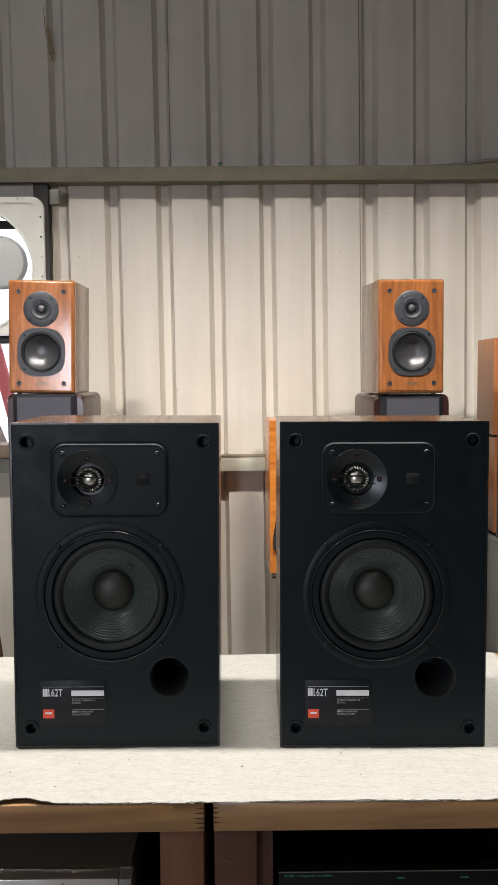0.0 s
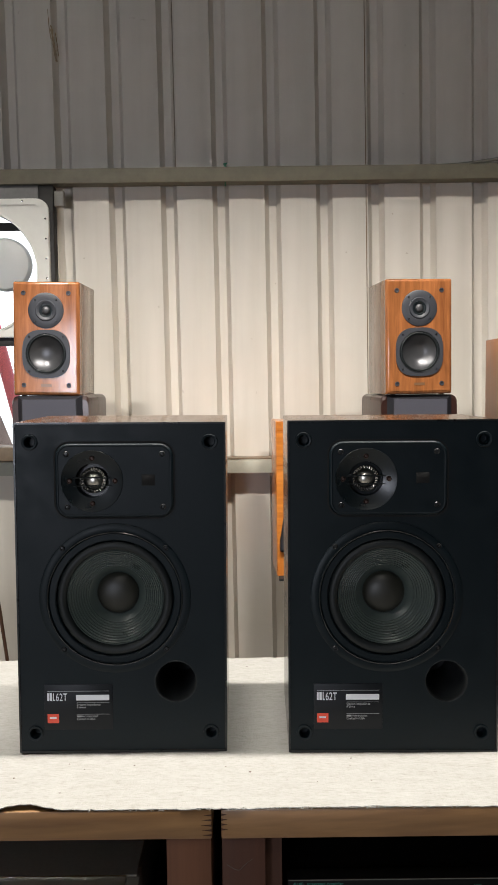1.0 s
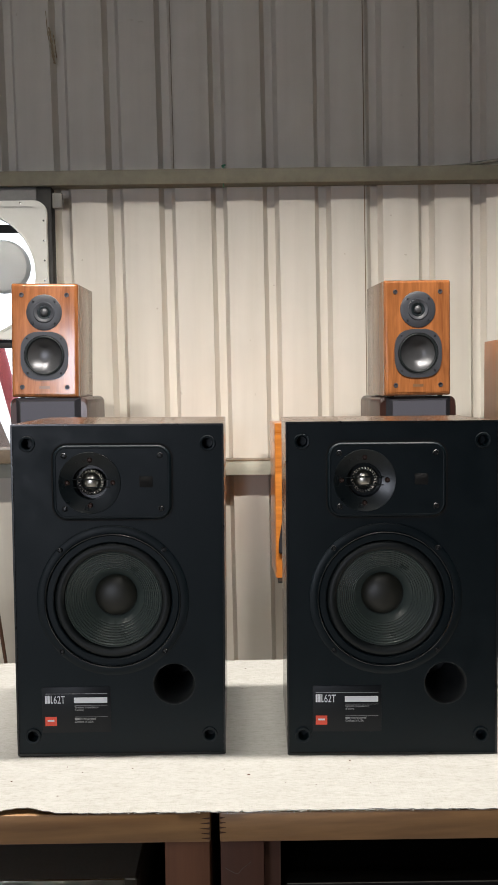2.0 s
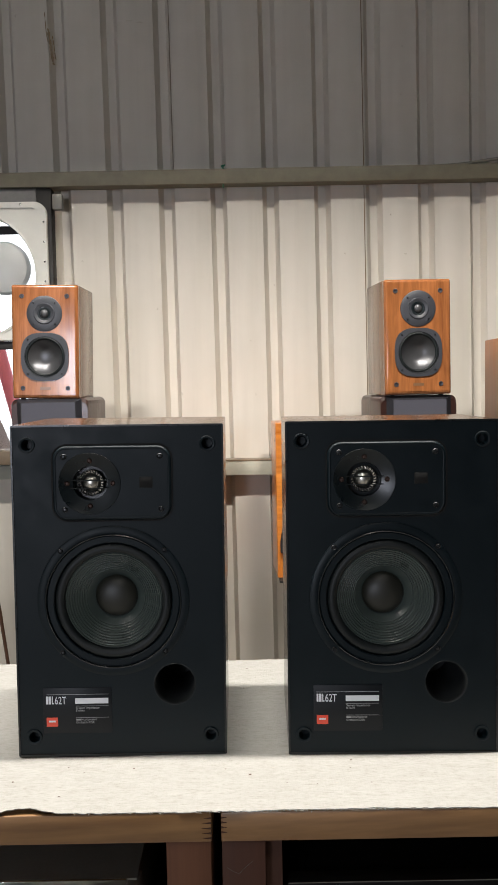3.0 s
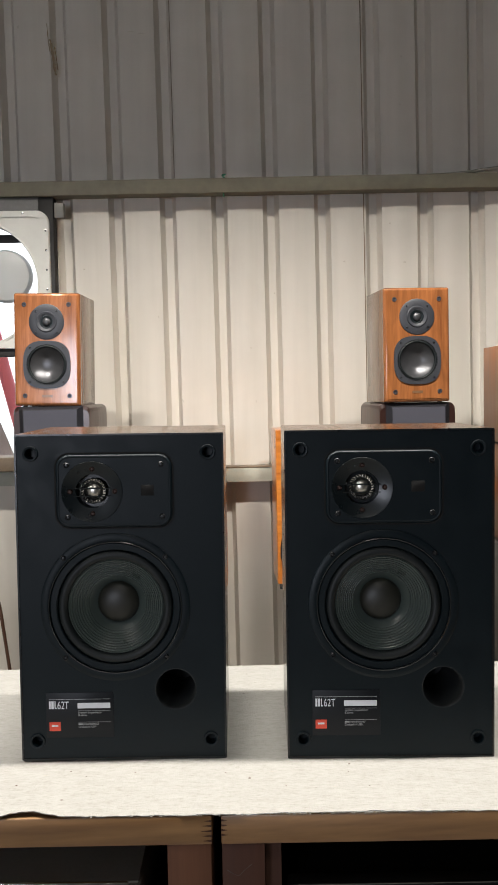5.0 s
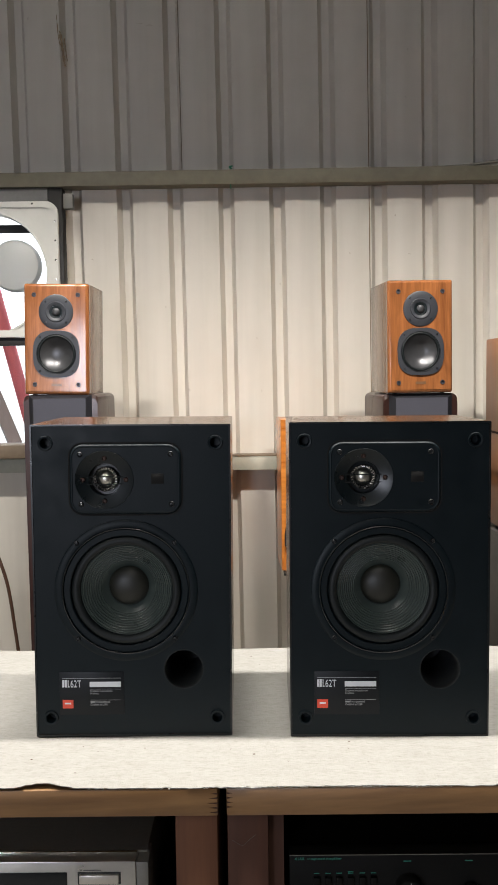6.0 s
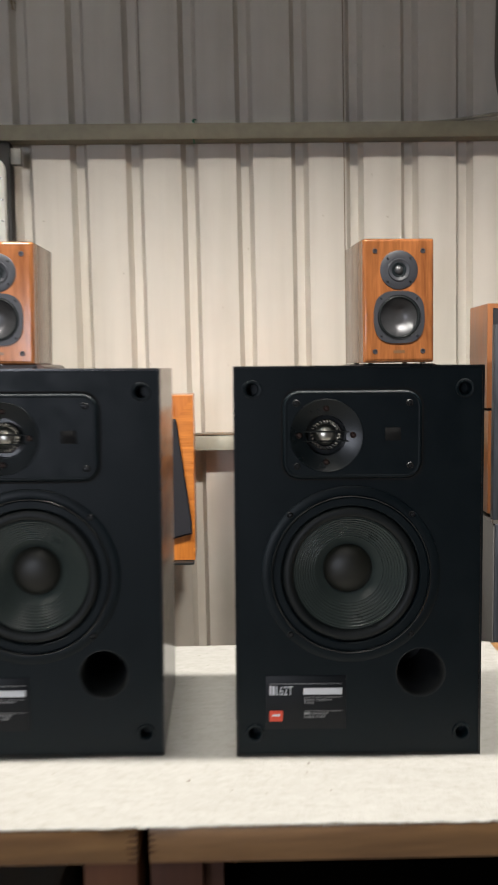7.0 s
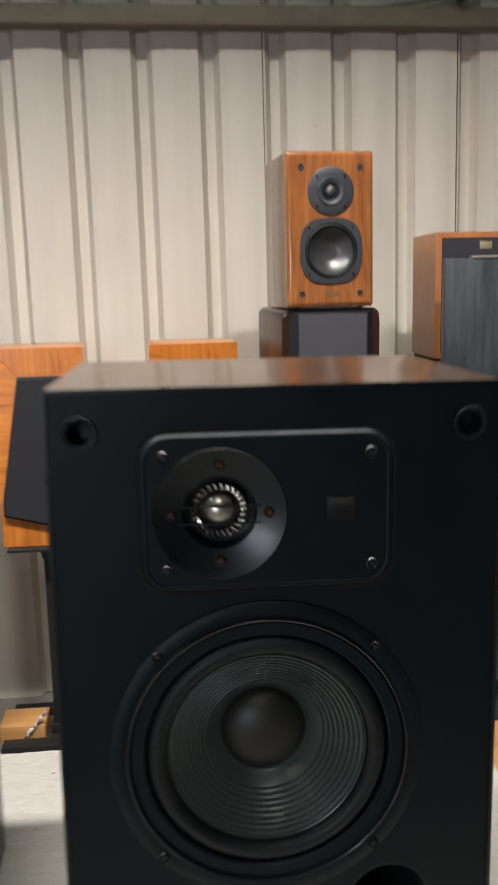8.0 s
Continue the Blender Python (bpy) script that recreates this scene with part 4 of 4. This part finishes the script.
    for u, v in ((-1, 1), (1, 1), (-1, -1), (1, -1)):
        screw_head(wf, WU + 0.0505 * u, WV + 0.0515 * v, -0.0047, 0.0032)
    part("nameplate", boxed(SW / 2 - 0.016, SW / 2 + 0.016, -0.0018, -0.0011, 0.028, 0.036), M_CHERRY_SIDE, ob)
    for x in (0.02, SW - 0.032):
        for y in (0.02, SD - 0.035):
            part("foot", boxed(x, x + 0.012, y, y + 0.012, -0.001, 0.0025), M_RUBBER, ob)
    return ob


TW_TOP = 1.1985


def tower():
    """A tall dark loudspeaker with rounded rosewood flanks and a bevelled grey grille."""
    ob = thing("tower_speaker", "dark rosewood floor loudspeaker with a slate grey grille", "loudspeaker", "pair of rosewood towers")
    w, d = 0.236, 0.28
    bm = bmesh.new()
    outline = round_rect(0.0, w, 0.0, TW_TOP, 0.020, 6)
    part("cabinet", prism(outline, 0.0, d, 0.010, bm), M_ROSE, ob, "rounded rosewood case")
    gb = bmesh.new()
    gx0, gx1, gz0, gz1 = 0.020, w - 0.020, 0.12, TW_TOP - 0.0015
    a = [gb.verts.new((x, 0.0, z)) for x, z in ((gx0, gz0), (gx1, gz0), (gx1, gz1), (gx0, gz1))]
    b = [gb.verts.new((x, -0.016, z)) for x, z in ((gx0 + 0.016, gz0 + 0.016), (gx1 - 0.016, gz0 + 0.016), (gx1 - 0.016, gz1 - 0.009), (gx0 + 0.016, gz1 - 0.009))]
    for i in range(4):
        gb.faces.new((a[i], a[(i + 1) % 4], b[(i + 1) % 4], b[i]))
    gb.faces.new(b)
    gb.faces.new(a)
    part("grille_frame", gb, M_SATIN, ob, "bevelled glossy black grille frame", 10)
    part("grille_cloth", boxed(gx0 + 0.018, gx1 - 0.018, -0.0172, -0.0158, gz0 + 0.018, gz1 - 0.011), M_GRILLE_GREY, ob)
    return ob


tow = tower()
tow.matrix_basis = pose(0.392, 2.640, 0.0, 0, 0, 4.0)
copy_thing(tow, pose(-0.721, 2.665, 0.0105, 0, 0, -1.0))
tagged(part("floor_pad", boxed(-0.735, -0.48, 2.66, 2.95, 0.0, 0.0103, 0.001), M_POST_DARK), "thin dark board under the rosewood tower", "board")
small = bookshelf()
small.matrix_basis = pose(0.4065, 2.6191, 1.1990, 0, -0.3, 5.1)
copy_thing(small, pose(-0.7124, 2.6600, 1.2100, 0, 1.2, -1.05))


# ---------------------------------------------------------------- orange loudspeakers on stands
def stand_speaker():
    ob = thing("stand_speaker", "orange figured maple loudspeaker with a tapered charcoal grille", "loudspeaker", "pair of orange stand speakers")
    w, h, d = 0.232, 0.525, 0.20
    part("cabinet", boxed(0.0, w, 0.0, d, 0.0, h, 0.0025), M_FLAME, ob, "figured orange maple case")
    a, b, c = 0.066, 0.178, h - 0.074
    for pts, mt in (([(0.0015, h - 0.0015), (w - 0.0015, h - 0.0015), (b + 0.004, c + 0.004), (a - 0.004, c + 0.004)], M_FLAME_TOP), ([(0.0015, h - 0.0025), (a - 0.005, c + 0.003), (0.012, 0.10), (0.0015, 0.0015)], M_FLAME), ([(w - 0.0015, h - 0.0025), (w - 0.0015, 0.0015), (w - 0.012, 0.10), (b + 0.005, c + 0.003)], M_FLAME), ([(0.003, 0.0015), (w - 0.003, 0.0015), (w - 0.013, 0.098), (0.013, 0.098)], M_FLAME_TOP)):
        part("veneer_panel", prism(pts, -0.0010, 0.0002), mt, ob)
    pts = [(0.066, h - 0.074), (0.178, h - 0.074), (0.222, 0.125), (0.222, 0.088), (0.116, 0.060), (0.010, 0.088), (0.010, 0.125)]
    part("grille", prism(pts, -0.022, -0.0005, 0.006), M_GRILLE, ob, "tapered charcoal grille with a pointed foot", 10)
    return ob


def speaker_stand():
    ob = thing("speaker_stand", "black steel loudspeaker stand with a single square pole", "speaker stand", "pair of black stands")
    part("top_plate", boxed(-0.108, 0.108, -0.095, 0.085, 0.575, 0.583, 0.001), M_STEEL_BLACK, ob)
    part("pole", boxed(-0.024, 0.024, -0.024, 0.024, 0.030, 0.575, 0.002), M_STEEL_BLACK, ob)
    part("gusset", prism([(-0.036, 0.575), (-0.0245, 0.575), (-0.0245, 0.530), (-0.030, 0.535)], -0.015, 0.015), M_STEEL_BLACK, ob)
    part("collar", boxed(-0.034, 0.034, -0.034, 0.034, 0.0275, 0.055, 0.004), M_STEEL_BLACK, ob)
    part("base_bar", boxed(-0.16, 0.16, -0.10, -0.052, 0.004, 0.0275, 0.002), M_STEEL_BLACK, ob)
    part("base_bar", boxed(-0.16, 0.16, 0.12, 0.16, 0.004, 0.0275, 0.002), M_STEEL_BLACK, ob)
    part("base_spine", boxed(-0.035, 0.035, -0.0518, 0.1198, 0.004, 0.0272, 0.002), M_STEEL_BLACK, ob)
    for x in (-0.145, 0.145):
        for y in (-0.078, 0.14):
            part("foot", boxed(x - 0.01, x + 0.01, y - 0.01, y + 0.01, 0.0, 0.0042), M_RUBBER, ob)
    return ob


st = speaker_stand()
st.matrix_basis = pose(-0.196, 3.000, 0.0)
copy_thing(st, pose(0.200, 3.000, 0.0))
ors = stand_speaker()
ors.matrix_basis = pose(-0.316, 2.930, 0.5835, 0, 0, 1.0)
copy_thing(ors, pose(0.087, 2.945, 0.5835, 0, 0, 3.0))
tagged(part("timber_offcut", boxed(-0.372, -0.246, 2.975, 3.085, 0.0, 0.050, 0.003), M_PINE), "short raw pine offcut lying by the speaker stand", "timber")
tagged(part("timber_offcut", boxed(-0.164, -0.075, 2.975, 3.085, 0.0, 0.050, 0.003), M_PINE), "short raw pine offcut lying by the speaker stand", "timber")


def crumpled_film():
    rnd = random.Random(21)
    bm = bmesh.new()
    rows = [[bm.verts.new((-0.305 + 0.06 * i / 12 + rnd.uniform(-0.006, 0.006), 2.968 + 0.020 * j / 5 + rnd.uniform(-0.003, 0.003), 0.012 + 0.070 * i / 12 + rnd.uniform(-0.008, 0.010))) for i in range(13)] for j in range(6)]
    for a, b in zip(rows, rows[1:]):
        for i in range(12):
            bm.faces.new((a[i], a[i + 1], b[i + 1], b[i]))
    ext = bmesh.ops.extrude_face_region(bm, geom=list(bm.faces), use_keep_orig=True)
    bmesh.ops.translate(bm, verts=[g for g in ext["geom"] if isinstance(g, bmesh.types.BMVert)], vec=(0, 0, -0.0006))
    return bm


tagged(part("plastic_film", crumpled_film(), M_BAG, smooth=10), "crumpled clear plastic film beside the pine offcut", "plastic film")

# ---------------------------------------------------------------- stack at the far side
big = thing("floor_speaker", "grey-black floor loudspeaker with a large round woofer", "loudspeaker")
part("cabinet", boxed(0.80, 1.26, 2.712, 2.96, 0.10, 0.728, 0.003), M_GREY_SIDE, big)
part("top_edge", boxed(0.798, 1.262, 2.708, 2.725, 0.7282, 0.7395, 0.001), M_SILVER, big, "pale metal edge strip")
part("baffle", boxed(0.803, 1.257, 2.700, 2.7118, 0.104, 0.727, 0.002), M_ASH, big, "black ash front")
bw = part("woofer", lathe([(0.158, 2.700), (0.158, 2.694), (0.150, 2.690), (0.140, 2.6915), (0.136, 2.697), (0.134, 2.694), (0.126, 2.690), (0.118, 2.694), (0.114, 2.6985), (0.05, 2.6992), (0.0, 2.6992)], 1.012, 0.335, 64), M_BLACK, big, "large round black woofer frame")
part("cone", lathe([(0.116, 2.6965), (0.05, 2.6985), (0.045, 2.690), (0.0, 2.684)], 1.012, 0.335, 48), M_CONE, bw)
plinth = tagged(part("plinth_timber", boxed(0.74, 1.30, 2.70, 2.99, 0.0, 0.0995, 0.003), M_PINE), "raw orange pine plinth under the floor loudspeaker", "timber")
tagged(part("ash_panel", boxed(0.797, 1.05, 2.706, 2.734, 0.740, 1.3065, 0.0015), M_ASH), "black stained ash front panel standing upright", "panel")
tagged(part("trim_strip", boxed(0.862, 1.03, 2.703, 2.732, 1.3070, 1.3125, 0.001), M_SILVER), "bright metal strip on the ash panel", "trim")


def teak_speaker():
    ob = thing("teak_speaker", "teak bookshelf loudspeaker with a black cloth grille", "loudspeaker", "stacked teak speakers")
    w, h, d = 0.34, 0.3125, 0.215
    part("cabinet", plate(round_rect(0, w, 0, h, 0.002, 2), [round_rect(0.016, w - 0.016, 0.014, h - 0.014, 0.001, 2)], 0.0, d), M_TEAK, ob, "teak veneered case", 25)
    part("back_panel", boxed(0.0162, w - 0.0162, d - 0.02, d - 0.005, 0.0142, h - 0.0142), M_DEEP, ob)
    g = part("grille", boxed(0.0163, w - 0.0163, 0.0012, 0.030, 0.0143, h - 0.0143, 0.002), M_GRILLE, ob, "black cloth grille")
    part("badge", boxed(0.112, 0.143, -0.0004, 0.0013, h - 0.042, h - 0.024, 0.0004), M_GOLD, ob, "small pale brass badge")
    return ob


tk = teak_speaker()
tk.matrix_basis = pose(0.806, 2.815, 1.0615, 0, 0, -1.5)
low = copy_thing(tk, pose(0.812, 2.815, 0.7400, 0, 0, -1.5))
tagged(part("spacer_board", boxed(0.815, 1.12, 2.835, 3.02, 1.0530, 1.0612, 0.001), M_POST_DARK), "dark spacer board between the stacked speakers", "board")
tagged(part("support_box", boxed(0.84, 1.20, 2.9605, 3.10, 0.0, 0.739, 0.002), M_GREY_SIDE), "grey-black box behind the floor loudspeaker", "box")

# brown cable down the wall on the left
tagged(part("cable", tube(smooth_path([(-0.94, 2.95, 0.86), (-0.93, 2.95, 0.74), (-0.875, 2.95, 0.56), (-0.852, 2.95, 0.40), (-0.828, 2.95, 0.18), (-0.82, 2.96, 0.004)]), 0.006), M_BROWN_CABLE), "brown cable hanging beside the wall", "cable")
